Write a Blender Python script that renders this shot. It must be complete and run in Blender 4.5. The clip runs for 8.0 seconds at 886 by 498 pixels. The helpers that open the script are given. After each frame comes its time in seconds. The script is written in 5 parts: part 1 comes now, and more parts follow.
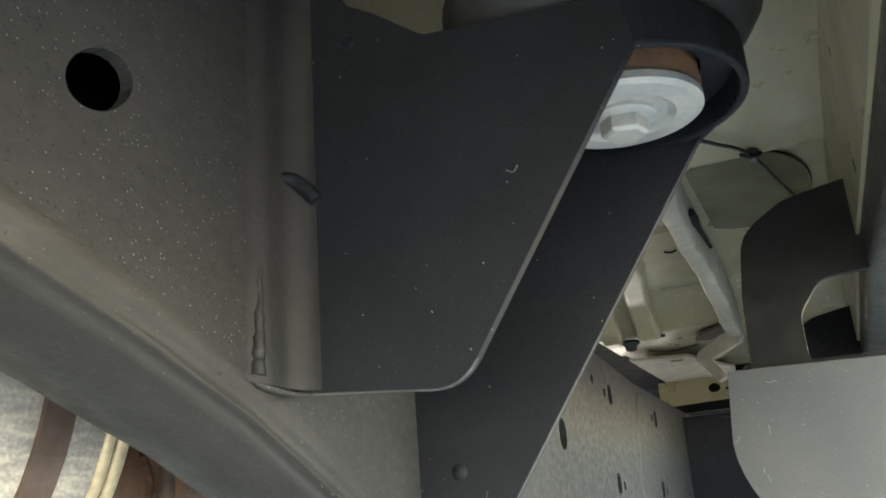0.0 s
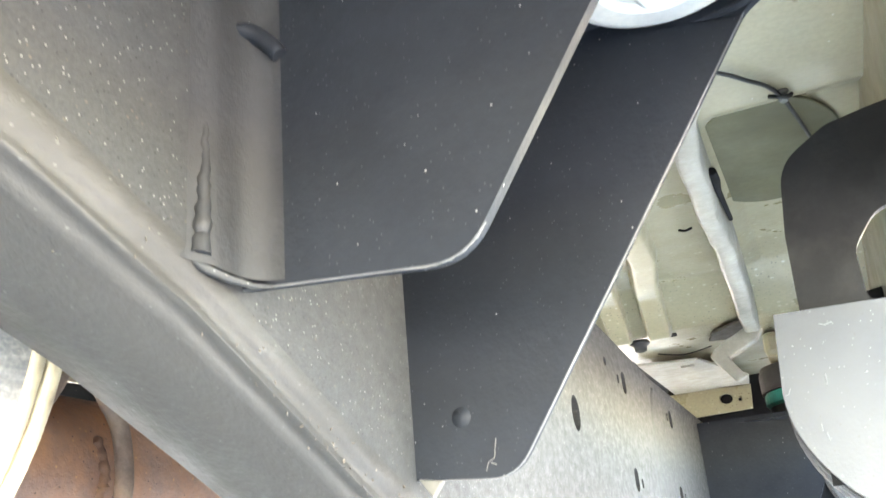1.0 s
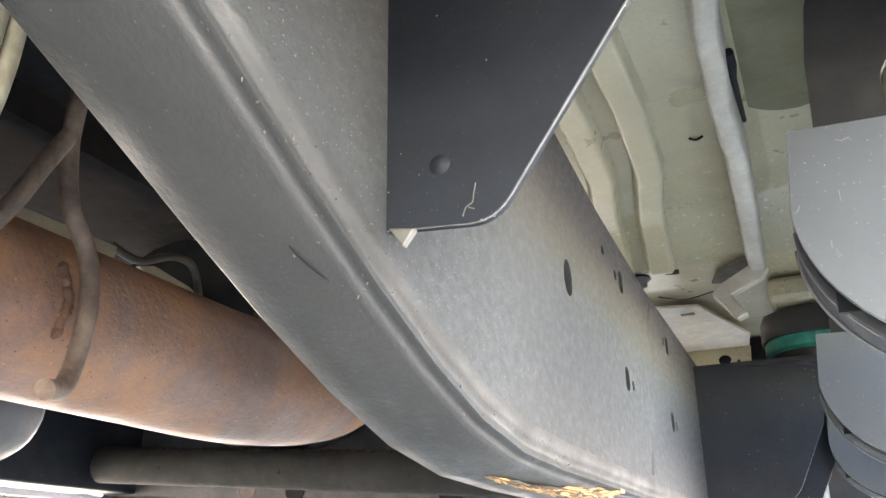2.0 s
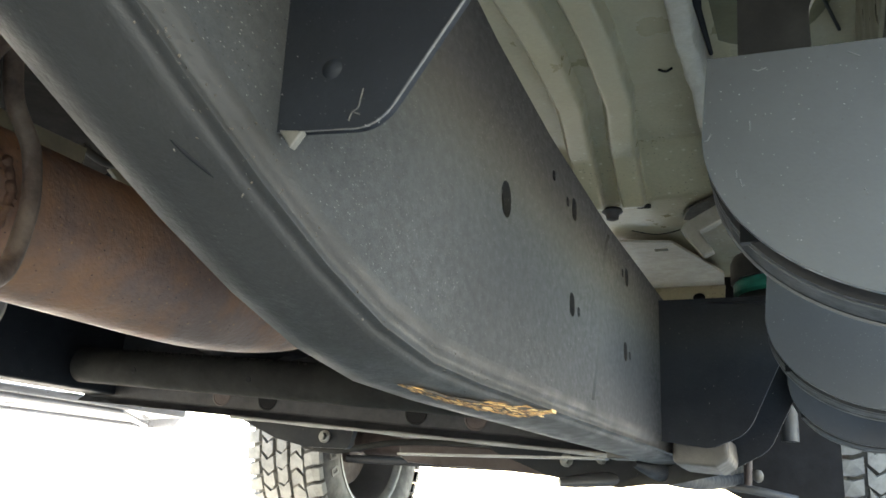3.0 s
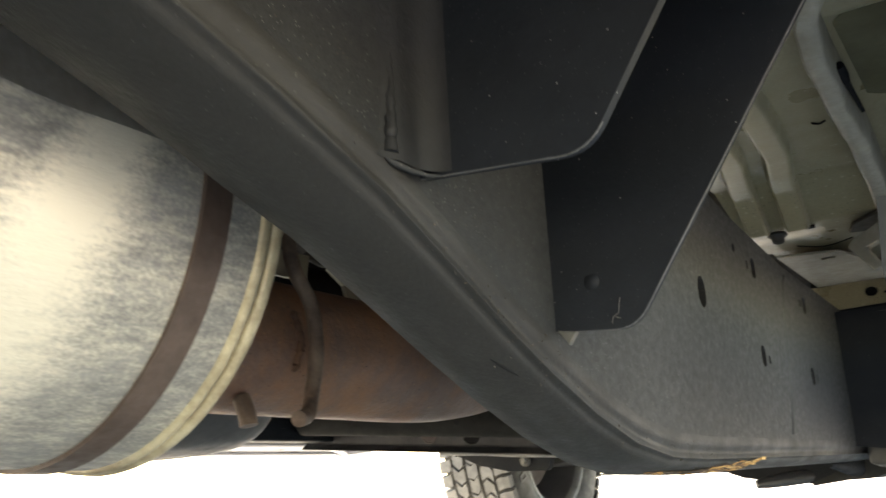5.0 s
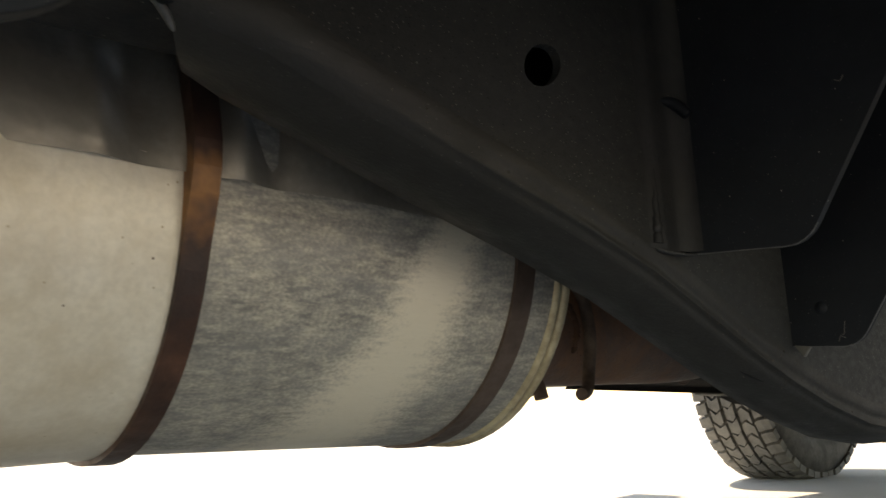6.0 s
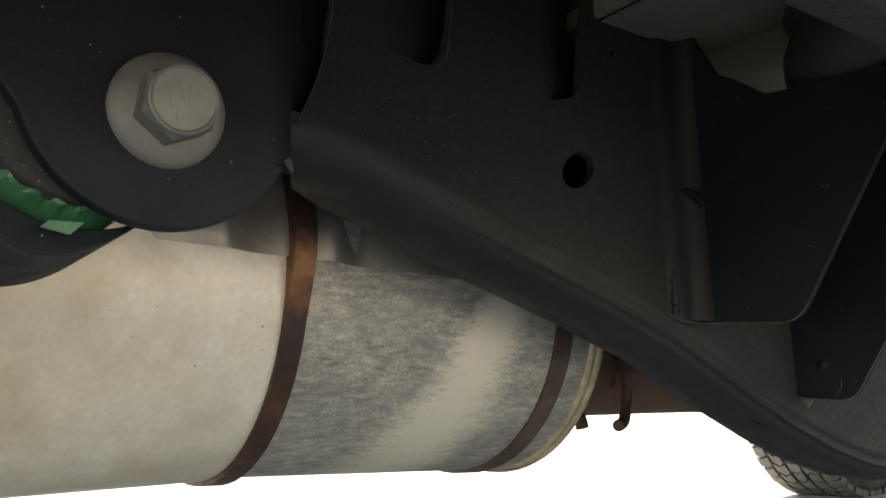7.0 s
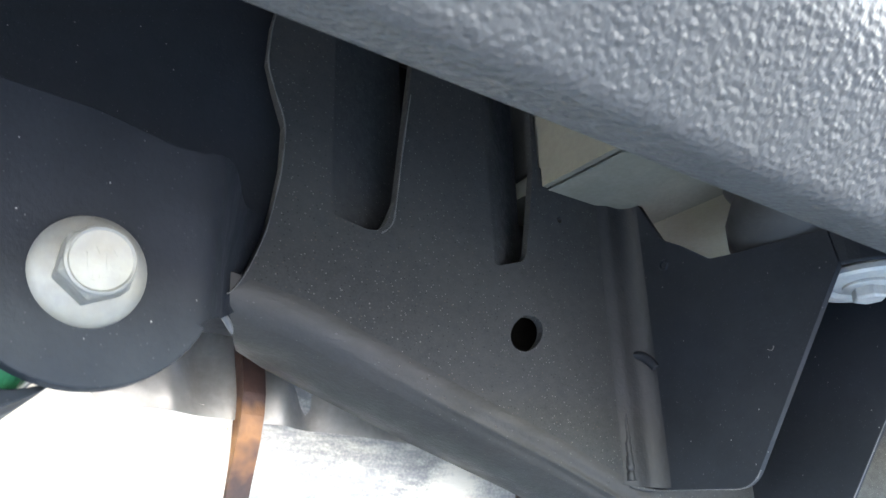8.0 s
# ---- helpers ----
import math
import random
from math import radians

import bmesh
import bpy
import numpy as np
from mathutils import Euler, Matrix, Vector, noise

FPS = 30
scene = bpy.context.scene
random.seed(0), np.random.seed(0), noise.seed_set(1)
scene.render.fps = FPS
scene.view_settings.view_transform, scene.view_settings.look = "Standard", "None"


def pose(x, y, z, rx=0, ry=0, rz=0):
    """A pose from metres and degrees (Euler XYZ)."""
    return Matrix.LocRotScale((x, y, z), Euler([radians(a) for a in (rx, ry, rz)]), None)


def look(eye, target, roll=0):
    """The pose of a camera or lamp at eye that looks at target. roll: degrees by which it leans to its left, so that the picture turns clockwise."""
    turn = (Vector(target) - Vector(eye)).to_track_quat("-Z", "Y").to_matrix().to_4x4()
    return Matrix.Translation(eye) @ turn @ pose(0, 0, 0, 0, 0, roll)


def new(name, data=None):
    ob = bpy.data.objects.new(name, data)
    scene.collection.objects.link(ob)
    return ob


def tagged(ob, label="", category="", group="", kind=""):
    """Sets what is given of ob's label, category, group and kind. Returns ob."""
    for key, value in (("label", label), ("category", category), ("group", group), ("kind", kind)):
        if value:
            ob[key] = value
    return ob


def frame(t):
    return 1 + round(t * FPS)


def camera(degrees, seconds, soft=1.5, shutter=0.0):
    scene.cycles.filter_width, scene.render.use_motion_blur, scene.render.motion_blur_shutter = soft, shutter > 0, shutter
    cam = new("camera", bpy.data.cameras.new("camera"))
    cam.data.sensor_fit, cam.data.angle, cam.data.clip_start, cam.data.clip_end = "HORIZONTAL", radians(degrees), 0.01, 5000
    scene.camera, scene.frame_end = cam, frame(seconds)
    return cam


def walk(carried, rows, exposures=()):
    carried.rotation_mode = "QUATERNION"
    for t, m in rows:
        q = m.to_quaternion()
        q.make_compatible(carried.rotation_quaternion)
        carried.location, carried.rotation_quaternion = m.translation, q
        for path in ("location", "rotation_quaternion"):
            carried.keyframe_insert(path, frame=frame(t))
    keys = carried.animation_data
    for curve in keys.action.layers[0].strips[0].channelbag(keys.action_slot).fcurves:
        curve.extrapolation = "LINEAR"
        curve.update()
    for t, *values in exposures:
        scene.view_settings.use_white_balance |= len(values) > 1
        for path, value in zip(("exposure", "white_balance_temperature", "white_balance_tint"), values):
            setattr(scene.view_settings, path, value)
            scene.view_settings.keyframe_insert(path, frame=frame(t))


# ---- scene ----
cam = camera(53.6, 8.0, 1.5, 0.2)
PATH = [
    (0, (0.0050, 0.0260, 0.4290), (-0.7510, 1.7750, 1.0350), -4.40),
    (0.2, (-0.0112, 0.0346, 0.4360), (-0.7508, 1.7692, 1.1010), -4.90),
    (0.5, (-0.0210, 0.0490, 0.4290), (-0.7590, 1.7760, 1.1170), -4.60),
    (0.7, (-0.0282, 0.0848, 0.4210), (-0.7626, 1.8116, 1.1132), -4.60),
    (1, (-0.0390, 0.1130, 0.3930), (-0.7640, 1.8420, 1.0900), -5.10),
    (1.2, (-0.0480, 0.1346, 0.3722), (-0.7868, 1.8536, 1.0798), -4.80),
    (1.5, (-0.0570, 0.1530, 0.3360), (-0.7960, 1.8570, 1.0780), -3.00),
    (1.8, (-0.0608, 0.1732, 0.3162), (-0.8102, 1.8888, 1.0192), -1.08),
    (2, (-0.0610, 0.1780, 0.3030), (-0.8000, 1.8990, 1.0030), -0.90),
    (3.3, (-0.0060, 0.2143, 0.2934), (-0.7703, 1.9914, 0.8016), 3.61),
    (3.5, (-0.0130, 0.2310, 0.2950), (-0.7240, 2.0290, 0.8060), 3.50),
    (4, (-0.0210, 0.2060, 0.3020), (-0.5840, 2.0480, 0.8400), 2.70),
    (4.2, (-0.0300, 0.1860, 0.3150), (-0.5782, 2.0344, 0.8500), 1.32),
    (4.5, (-0.0390, 0.1260, 0.3250), (-0.6550, 1.9550, 0.8500), -1.20),
    (4.8, (-0.0260, 0.0700, 0.3396), (-0.9336, 1.7702, 0.8772), -2.86),
    (5, (0.0000, 0.0370, 0.3570), (-1.0550, 1.6570, 0.8700), -3.10),
    (5.2, (0.0280, 0.0060, 0.3700), (-1.1620, 1.5430, 0.8430), -3.60),
    (6.3, (0.1252, -0.1582, 0.4163), (-1.4034, 1.0825, 0.7618), -2.55),
    (6.5, (0.1478, -0.1803, 0.4243), (-1.4014, 1.0340, 0.7736), -2.05),
    (6.8, (0.1804, -0.1960, 0.4221), (-1.3797, 0.9922, 0.8035), -1.87),
    (7, (0.1890, -0.1917, 0.4280), (-1.3702, 1.0020, 0.8022), -2.00),
    (7.2, (0.1970, -0.1910, 0.4410), (-1.3260, 1.0340, 0.8640), -2.40),
    (7.5, (0.2105, -0.1909, 0.4546), (-1.2710, 1.0186, 1.0398), -1.50),
    (7.8, (0.2062, -0.1821, 0.4480), (-1.2515, 1.0088, 1.1270), -1.85),
    (8, (0.2080, -0.1720, 0.4240), (-1.2470, 0.9870, 1.1590), -2.20),
]
EXPO = [(0.0, 4.45, 9900, 9), (0.2, 5.4, 9700, 8), (0.35, 5.8, 9500, 8), (0.5, 6.15, 9150, 9.5), (1.0, 6.38, 9050, 14), (1.5, 5.97, 9100, 17.5), (2.0, 5.55, 9050, 18), (3.3, 3.9, 8700, 7), (4.0, 3.7, 8700, 7), (4.5, 3.65, 8900, 9), (5.0, 3.5, 9900, 12), (5.2, 3.1, 10000, 12), (6.5, 1.5, 10200, 14), (7.0, 2.08, 9500, 13), (7.2, 2.9, 8300, 11.5), (7.5, 4.35, 7500, 12), (8.0, 4.78, 7100, 12)]
walk(cam, [(t, look(eye, target, roll)) for t, eye, target, roll in PATH], EXPO)


# ---- world and light ----
world = bpy.data.worlds.new("open_sky")
scene.world = world
world.use_nodes = True
wn = world.node_tree.nodes
sky = wn.new("ShaderNodeTexSky")
sky.sky_type = "NISHITA"
sky.sun_disc = False
sky.sun_elevation = radians(59)
sky.sun_rotation = radians(-70)
sky.air_density, sky.dust_density, sky.ozone_density = 1.0, 0.5, 1.5
wn["Background"].inputs[1].default_value = 0.15
world.node_tree.links.new(sky.outputs[0], wn["Background"].inputs[0])
sun_data = bpy.data.lights.new("sun", "SUN")
sun_data.energy, sun_data.angle, sun_data.color = 2.6, radians(0.6), (1.0, 0.97, 0.92)
sun = new("sun", sun_data)
sun.matrix_world = look((-4.7, 1.8, 8.4), (0, 0, 0))


# ---- materials ----
def mat(name, col, rough=0.5, metal=0.0, var=0.25, scale=18.0, fine=220.0, bump=0.15, bumpscale=160.0,
        dirt=None, dirt_amt=0.5, dirt_scale=5.0, speck=None, coat=0.0, stretch=(1, 1, 1), dist=0.002, spec=0.5, grain=0.35):
    m = bpy.data.materials.new(name)
    m.use_nodes = True
    nt = m.node_tree
    n, ln = nt.nodes, nt.links
    b = n["Principled BSDF"]
    b.inputs["Metallic"].default_value = metal
    b.inputs["Coat Weight"].default_value = coat
    b.inputs["Specular IOR Level"].default_value = spec
    co = n.new("ShaderNodeTexCoord")
    mp = n.new("ShaderNodeMapping")
    mp.inputs["Scale"].default_value = stretch
    ln.new(co.outputs["Object"], mp.inputs["Vector"])

    def tex(sc, detail=4.0, rgh=0.6):
        t = n.new("ShaderNodeTexNoise")
        t.inputs["Scale"].default_value = sc
        t.inputs["Detail"].default_value = detail
        t.inputs["Roughness"].default_value = rgh
        ln.new(mp.outputs[0], t.inputs["Vector"])
        return t.outputs["Fac"]

    def ramp(src, lo, hi, a=0.0, z=1.0):
        r = n.new("ShaderNodeMapRange")
        r.inputs["From Min"].default_value, r.inputs["From Max"].default_value = lo, hi
        r.inputs["To Min"].default_value, r.inputs["To Max"].default_value = a, z
        ln.new(src, r.inputs["Value"])
        return r.outputs[0]

    def mix(fac, a, c, mode="MIX"):
        x = n.new("ShaderNodeMix")
        x.data_type, x.blend_type = "RGBA", mode
        for s, v in ((x.inputs[0], fac), (x.inputs[6], a), (x.inputs[7], c)):
            if isinstance(v, (int, float)):
                s.default_value = v
            elif isinstance(v, (tuple, list)):
                s.default_value = (*v, 1) if len(v) == 3 else v
            else:
                ln.new(v, s)
        return x.outputs[2]

    big, small = tex(scale), tex(fine, 2.0)
    lo = tuple(c * (1 - var) for c in col)
    hi = tuple(min(1, c * (1 + var)) for c in col)
    c = mix(ramp(big, 0.3, 0.7), lo, hi)
    c = mix(ramp(small, 0.35, 0.65, 0, grain), c, tuple(k * 0.72 for k in col))
    if dirt:
        c = mix(ramp(tex(dirt_scale, 6.0, 0.68), 0.5 - 0.22 * dirt_amt, 0.78 - 0.22 * dirt_amt, 0, 0.95), c, dirt)
    for sp_col, sp_scale, sp_size, sp_keep in (speck or ()):
        v = n.new("ShaderNodeTexVoronoi")
        v.inputs["Scale"].default_value = sp_scale
        ln.new(mp.outputs[0], v.inputs["Vector"])
        keep = n.new("ShaderNodeMath")
        keep.operation = "MULTIPLY"
        ln.new(ramp(v.outputs["Distance"], sp_size, sp_size * 0.6), keep.inputs[0])
        sep = n.new("ShaderNodeSeparateColor")
        ln.new(v.outputs["Color"], sep.inputs[0])
        pick = None
        for k_, w_ in enumerate((13.7, 7.3, 5.1)):
            ma = n.new("ShaderNodeMath")
            ma.operation = "MULTIPLY_ADD"
            ma.inputs[1].default_value = w_
            ma.inputs[2].default_value = 0.0
            ln.new(sep.outputs[k_], ma.inputs[0])
            if pick is not None:
                ln.new(pick, ma.inputs[2])
            pick = ma.outputs[0]
        fr = n.new("ShaderNodeMath")
        fr.operation = "FRACT"
        ln.new(pick, fr.inputs[0])
        ln.new(ramp(fr.outputs[0], sp_keep, sp_keep + 0.05), keep.inputs[1])
        c = mix(keep.outputs[0], c, sp_col)
    ln.new(c, b.inputs["Base Color"])
    ln.new(ramp(tex(scale * 2.3, 5.0), 0.3, 0.7, max(0.05, rough - 0.12), min(1, rough + 0.12)), b.inputs["Roughness"])
    if bump:
        bp = n.new("ShaderNodeBump")
        bp.inputs["Strength"].default_value = bump
        bp.inputs["Distance"].default_value = dist
        ln.new(tex(bumpscale, 3.0), bp.inputs["Height"])
        ln.new(bp.outputs[0], b.inputs["Normal"])
    return m


# Rail and brackets share a coating; the rail's tone adds dust and light
M_rail = mat("dusty_black_frame_coating", (0.0229, 0.0235, 0.0235), 0.6, var=0.05, scale=75, fine=700, grain=0.8, bump=0.13, bumpscale=760, stretch=(1, 0.7, 1), dirt=(0.0290, 0.0295, 0.0290), dirt_amt=0.4, dirt_scale=5, spec=0.2, speck=(((0.11, 0.107, 0.099), 560, 0.22, 0.70), ((0.048, 0.040, 0.031), 330, 0.18, 0.7), ((0.007, 0.007, 0.007), 480, 0.22, 0.62), ((0.22, 0.21, 0.195), 220, 0.065, 0.95), ((0.004, 0.004, 0.004), 85, 0.06, 0.86)))
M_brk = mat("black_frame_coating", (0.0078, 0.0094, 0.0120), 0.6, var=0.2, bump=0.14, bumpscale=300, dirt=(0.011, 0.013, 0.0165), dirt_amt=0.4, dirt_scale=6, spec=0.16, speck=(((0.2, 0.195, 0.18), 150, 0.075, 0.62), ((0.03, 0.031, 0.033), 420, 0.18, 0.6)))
# Rail coating, smoother, with the underside's shade put into a darker colour
M_flange = mat("smooth_shaded_flange_coating", (0.0143, 0.0137, 0.0124), 0.55, var=0.14, scale=22, fine=420, grain=0.4, bump=0.2, bumpscale=420, stretch=(1, 0.5, 1), dirt=(0.0216, 0.0206, 0.0188), dirt_amt=0.4, dirt_scale=7, spec=0.28, speck=(((0.045, 0.044, 0.04), 420, 0.18, 0.75), ((0.17, 0.165, 0.15), 170, 0.06, 0.94), ((0.006, 0.006, 0.006), 90, 0.06, 0.88)))
M_edge = mat("scuffed_cut_steel_edge", (0.22, 0.22, 0.21), 0.5, metal=0.2, var=0.3)
M_beige = mat("beige_underbody_paint", (0.27, 0.238, 0.155), 0.36, var=0.10, scale=7, bump=0.12, bumpscale=90, coat=0.1, speck=(((0.42, 0.4, 0.33), 60, 0.06, 0.8), ((0.12, 0.1, 0.06), 90, 0.03, 0.95)))
M_seal = mat("pale_seam_sealer", (0.31, 0.285, 0.235), 0.55, var=0.15, scale=30, bump=0.5, bumpscale=130, coat=0.05, dirt=(0.22, 0.20, 0.16), dirt_amt=0.3, dirt_scale=25)
M_grey = mat("slate_grey_plastic", (0.0138, 0.0178, 0.0210), 0.5, var=0.12, scale=4, bump=0.08, bumpscale=500, dirt=(0.0184, 0.0226, 0.0256), dirt_amt=0.35, dirt_scale=10, speck=(((0.16, 0.165, 0.17), 140, 0.05, 0.8), ((0.06, 0.064, 0.063), 340, 0.15, 0.55), ((0.012, 0.014, 0.015), 200, 0.14, 0.7)))
# Flat black; also stands in for deep shade on inner panels
M_black = mat("matte_black", (0.011, 0.011, 0.012), 0.85, var=0.3, bump=0.15, spec=0.12)
M_shield = mat("aluminised_heat_shield", (0.72, 0.665, 0.57), 0.42, metal=0.2, var=0.08, scale=5, bump=0.12, bumpscale=60, dirt=(0.46, 0.37, 0.25), dirt_amt=0.45, dirt_scale=6, speck=(((0.12, 0.08, 0.05), 45, 0.045, 0.6), ((0.45, 0.37, 0.26), 110, 0.1, 0.6)))
M_foil = mat("creased_dull_foil", (0.3, 0.275, 0.24), 0.42, metal=0.6, var=0.2, scale=20, bump=0.4, bumpscale=22, dist=0.006)
M_rust = mat("flaky_brown_rust", (0.12, 0.056, 0.032), 0.8, var=0.4, scale=30, bump=0.5, bumpscale=180, dirt=(0.24, 0.11, 0.045), dirt_amt=0.3, dirt_scale=14)
M_pipe = mat("heat_rusted_pipe", (0.165, 0.098, 0.076), 0.56, metal=0.15, var=0.25, scale=9, bump=0.6, bumpscale=170, dirt=(0.32, 0.135, 0.052), dirt_amt=0.38, dirt_scale=8, speck=(((0.3, 0.16, 0.07), 150, 0.18, 0.7), ((0.03, 0.018, 0.014), 190, 0.16, 0.7)))
M_zinc = mat("weathered_zinc", (0.148, 0.147, 0.136), 0.55, metal=0.35, var=0.14, scale=60, bump=0.15, dirt=(0.15, 0.14, 0.11), dirt_amt=0.3, dirt_scale=40)
M_white = mat("pale_plated_steel", (0.40, 0.395, 0.365), 0.45, metal=0.25, var=0.08, scale=60, bump=0.1, dirt=(0.5, 0.46, 0.38), dirt_amt=0.25, dirt_scale=50)
M_rub = mat("black_rubber", (0.018, 0.018, 0.018), 0.62, var=0.3, bump=0.2)
M_tyre = mat("dusty_tyre_rubber", (0.105, 0.107, 0.106), 0.85, var=0.2, scale=30, bump=0.3, dirt=(0.160, 0.160, 0.154), dirt_amt=0.45, dirt_scale=20)
M_tyre_dark = mat("tyre_sidewall_rubber", (0.022, 0.023, 0.023), 0.75, var=0.3, bump=0.2, dirt=(0.08, 0.078, 0.07), dirt_amt=0.3, dirt_scale=9)
M_letter = mat("white_raised_lettering", (0.1, 0.1, 0.097), 0.7, var=0.15)
M_green = mat("green_paint", (0.012, 0.085, 0.035), 0.4, var=0.35, scale=50, bump=0.3)
M_teal = mat("teal_rubber_ring", (0.01, 0.22, 0.17), 0.45, var=0.3, scale=60)
M_alloy = mat("cast_alloy", (0.050, 0.047, 0.042), 0.5, metal=0.4, var=0.2, bump=0.4, bumpscale=200)
M_cast = mat("dusty_grey_casting", (0.058, 0.053, 0.046), 0.6, metal=0.15, var=0.2, scale=30, bump=0.3, bumpscale=160)
M_ground = mat("bright_worn_concrete", (0.56, 0.55, 0.525), 0.85, var=0.08, scale=3, bump=0.4, bumpscale=60, dirt=(0.46, 0.45, 0.42), dirt_amt=0.3, dirt_scale=1.5, dist=0.004)
M_rimlip = mat("worn_rim_paint", (0.085, 0.085, 0.082), 0.5, metal=0.3, var=0.3, scale=40)
M_silver = mat("pale_blue_grey_metal", (0.27, 0.285, 0.315), 0.35, metal=0.45, var=0.12, scale=9, bump=0.1)
M_tank = mat("dull_grey_tank_plastic", (0.034, 0.0355, 0.038), 0.5, var=0.15, bump=0.1)


def grit(m, y0, y1, grains):
    """Pale and dark grains stuck in the coating, in patches, thicker from y0 to y1."""
    n, ln = m.node_tree.nodes, m.node_tree.links
    b = n["Principled BSDF"]
    col = b.inputs["Base Color"].links[0].from_socket
    co, sp = n.new("ShaderNodeTexCoord"), n.new("ShaderNodeSeparateXYZ")
    ln.new(co.outputs["Object"], sp.inputs[0])

    def span(src, a, c, lo=0.0, hi=1.0):
        r = n.new("ShaderNodeMapRange")
        for k, v in zip(("From Min", "From Max", "To Min", "To Max"), (a, c, lo, hi)):
            r.inputs[k].default_value = v
        ln.new(src, r.inputs["Value"])
        return r.outputs[0]

    def times(a, c):
        o = n.new("ShaderNodeMath")
        o.operation = "MULTIPLY"
        ln.new(a, o.inputs[0])
        ln.new(c, o.inputs[1])
        return o.outputs[0]

    nz = n.new("ShaderNodeTexNoise")
    nz.inputs["Scale"].default_value, nz.inputs["Detail"].default_value = 11, 3.0
    ln.new(co.outputs["Object"], nz.inputs["Vector"])
    where = times(span(sp.outputs["Y"], y0, y1), span(nz.outputs["Fac"], 0.36, 0.60, 0.25, 1.0))
    for scale, size, keep, tint in grains:
        v, sc, x = n.new("ShaderNodeTexVoronoi"), n.new("ShaderNodeSeparateColor"), n.new("ShaderNodeMix")
        v.inputs["Scale"].default_value = scale
        ln.new(co.outputs["Object"], v.inputs["Vector"])
        ln.new(v.outputs["Color"], sc.inputs[0])
        x.data_type = "RGBA"
        ln.new(times(times(span(v.outputs["Distance"], size, size * 0.6), span(sc.outputs[0], keep, keep + 0.04)), where), x.inputs[0])
        ln.new(col, x.inputs[6])
        x.inputs[7].default_value = (*tint, 1)
        col = x.outputs[2]
    ln.new(col, b.inputs["Base Color"])


grit(M_rail, 0.46, 0.80, ((520, 0.34, 0.62, (0.066, 0.064, 0.058)), (380, 0.28, 0.76, (0.115, 0.112, 0.102)), (210, 0.15, 0.90, (0.26, 0.25, 0.23)), (430, 0.32, 0.70, (0.006, 0.006, 0.006))))
grit(M_beige, 0.95, 1.20, ((130, 0.34, 0.80, (0.40, 0.37, 0.28)), (75, 0.20, 0.88, (0.44, 0.41, 0.32)), (260, 0.34, 0.78, (0.11, 0.095, 0.06))))


# ---- mesh helpers ----
def thing(name, label, category, at=(0, 0, 0), group="", kind=""):
    e = new(name)
    e.location = at
    e.empty_display_size = 0.02
    return tagged(e, label, category, group, kind)


def part(name, bm, material, parent, label="", smooth=False, bevel=0.0, segs=2):
    me = bpy.data.meshes.new(name)
    bmesh.ops.recalc_face_normals(bm, faces=bm.faces)
    if smooth:
        for f_ in bm.faces:
            f_.smooth = True
        for e_ in bm.edges:
            if e_.calc_face_angle(0.0) > radians(48):
                e_.smooth = False
    bm.to_mesh(me)
    bm.free()
    me.materials.append(material)
    ob = new(name, me)
    if parent is not None:
        ob.parent = parent
        if parent.data is None:
            ob.matrix_parent_inverse = Matrix.Translation(-parent.location)
    if bevel:
        mo = ob.modifiers.new("bevel", "BEVEL")
        mo.width, mo.segments, mo.limit_method, mo.angle_limit = bevel, segs, "ANGLE", radians(40)
        mo.harden_normals = False
    if label:
        tagged(ob, label)
    return ob


AX = {"x": lambda u, v, w: (w, u, v), "y": lambda u, v, w: (u, w, v), "z": lambda u, v, w: (u, v, w)}


def plate(outer, holes, axis, a, b):
    """A plate of the outline `outer` with `holes`, from a to b along the axis."""
    bm = bmesh.new()
    f3 = AX[axis]
    loops = []
    for w in (a, b):
        edges, rows = [], []
        for loop in [outer, *holes]:
            vs = [bm.verts.new(f3(u, v, w)) for u, v in loop]
            rows.append(vs)
            edges += [bm.edges.new((vs[i], vs[(i + 1) % len(vs)])) for i in range(len(vs))]
        bmesh.ops.triangle_fill(bm, use_beauty=True, edges=edges)
        loops.append(rows)
    for r0, r1 in zip(*loops):
        k = len(r0)
        for i in range(k):
            bm.faces.new((r0[i], r0[(i + 1) % k], r1[(i + 1) % k], r1[i]))
    return bm


def rounded(pts, n=6):
    """An outline whose corners (u, v, radius) are rounded."""
    out, k = [], len(pts)
    for i in range(k):
        p = Vector(pts[i][:2])
        r = pts[i][2] if len(pts[i]) > 2 else 0
        if r <= 0:
            out.append(tuple(p))
            continue
        a, b = Vector(pts[i - 1][:2]) - p, Vector(pts[(i + 1) % k][:2]) - p
        half = a.angle(b) / 2
        d = min(r / math.tan(half), a.length * 0.49, b.length * 0.49)
        p0, p1 = p + a.normalized() * d, p + b.normalized() * d
        for j in range(n + 1):
            s = j / n
            out.append(tuple(p0 * (1 - s) ** 2 + p * 2 * s * (1 - s) + p1 * s * s))
    return out


def ring_pts(cu, cv, ru, rv, n=20, turn=0.0):
    return [(cu + ru * math.cos(a) * math.cos(turn) - rv * math.sin(a) * math.sin(turn),
             cv + ru * math.cos(a) * math.sin(turn) + rv * math.sin(a) * math.cos(turn)) for a in [2 * math.pi * i / n for i in range(n)]]


def stadium(cu, cv, w, h, n=5):
    r = min(w, h) / 2
    return rounded([(cu - w / 2, cv - h / 2, r), (cu + w / 2, cv - h / 2, r), (cu + w / 2, cv + h / 2, r), (cu - w / 2, cv + h / 2, r)], n)


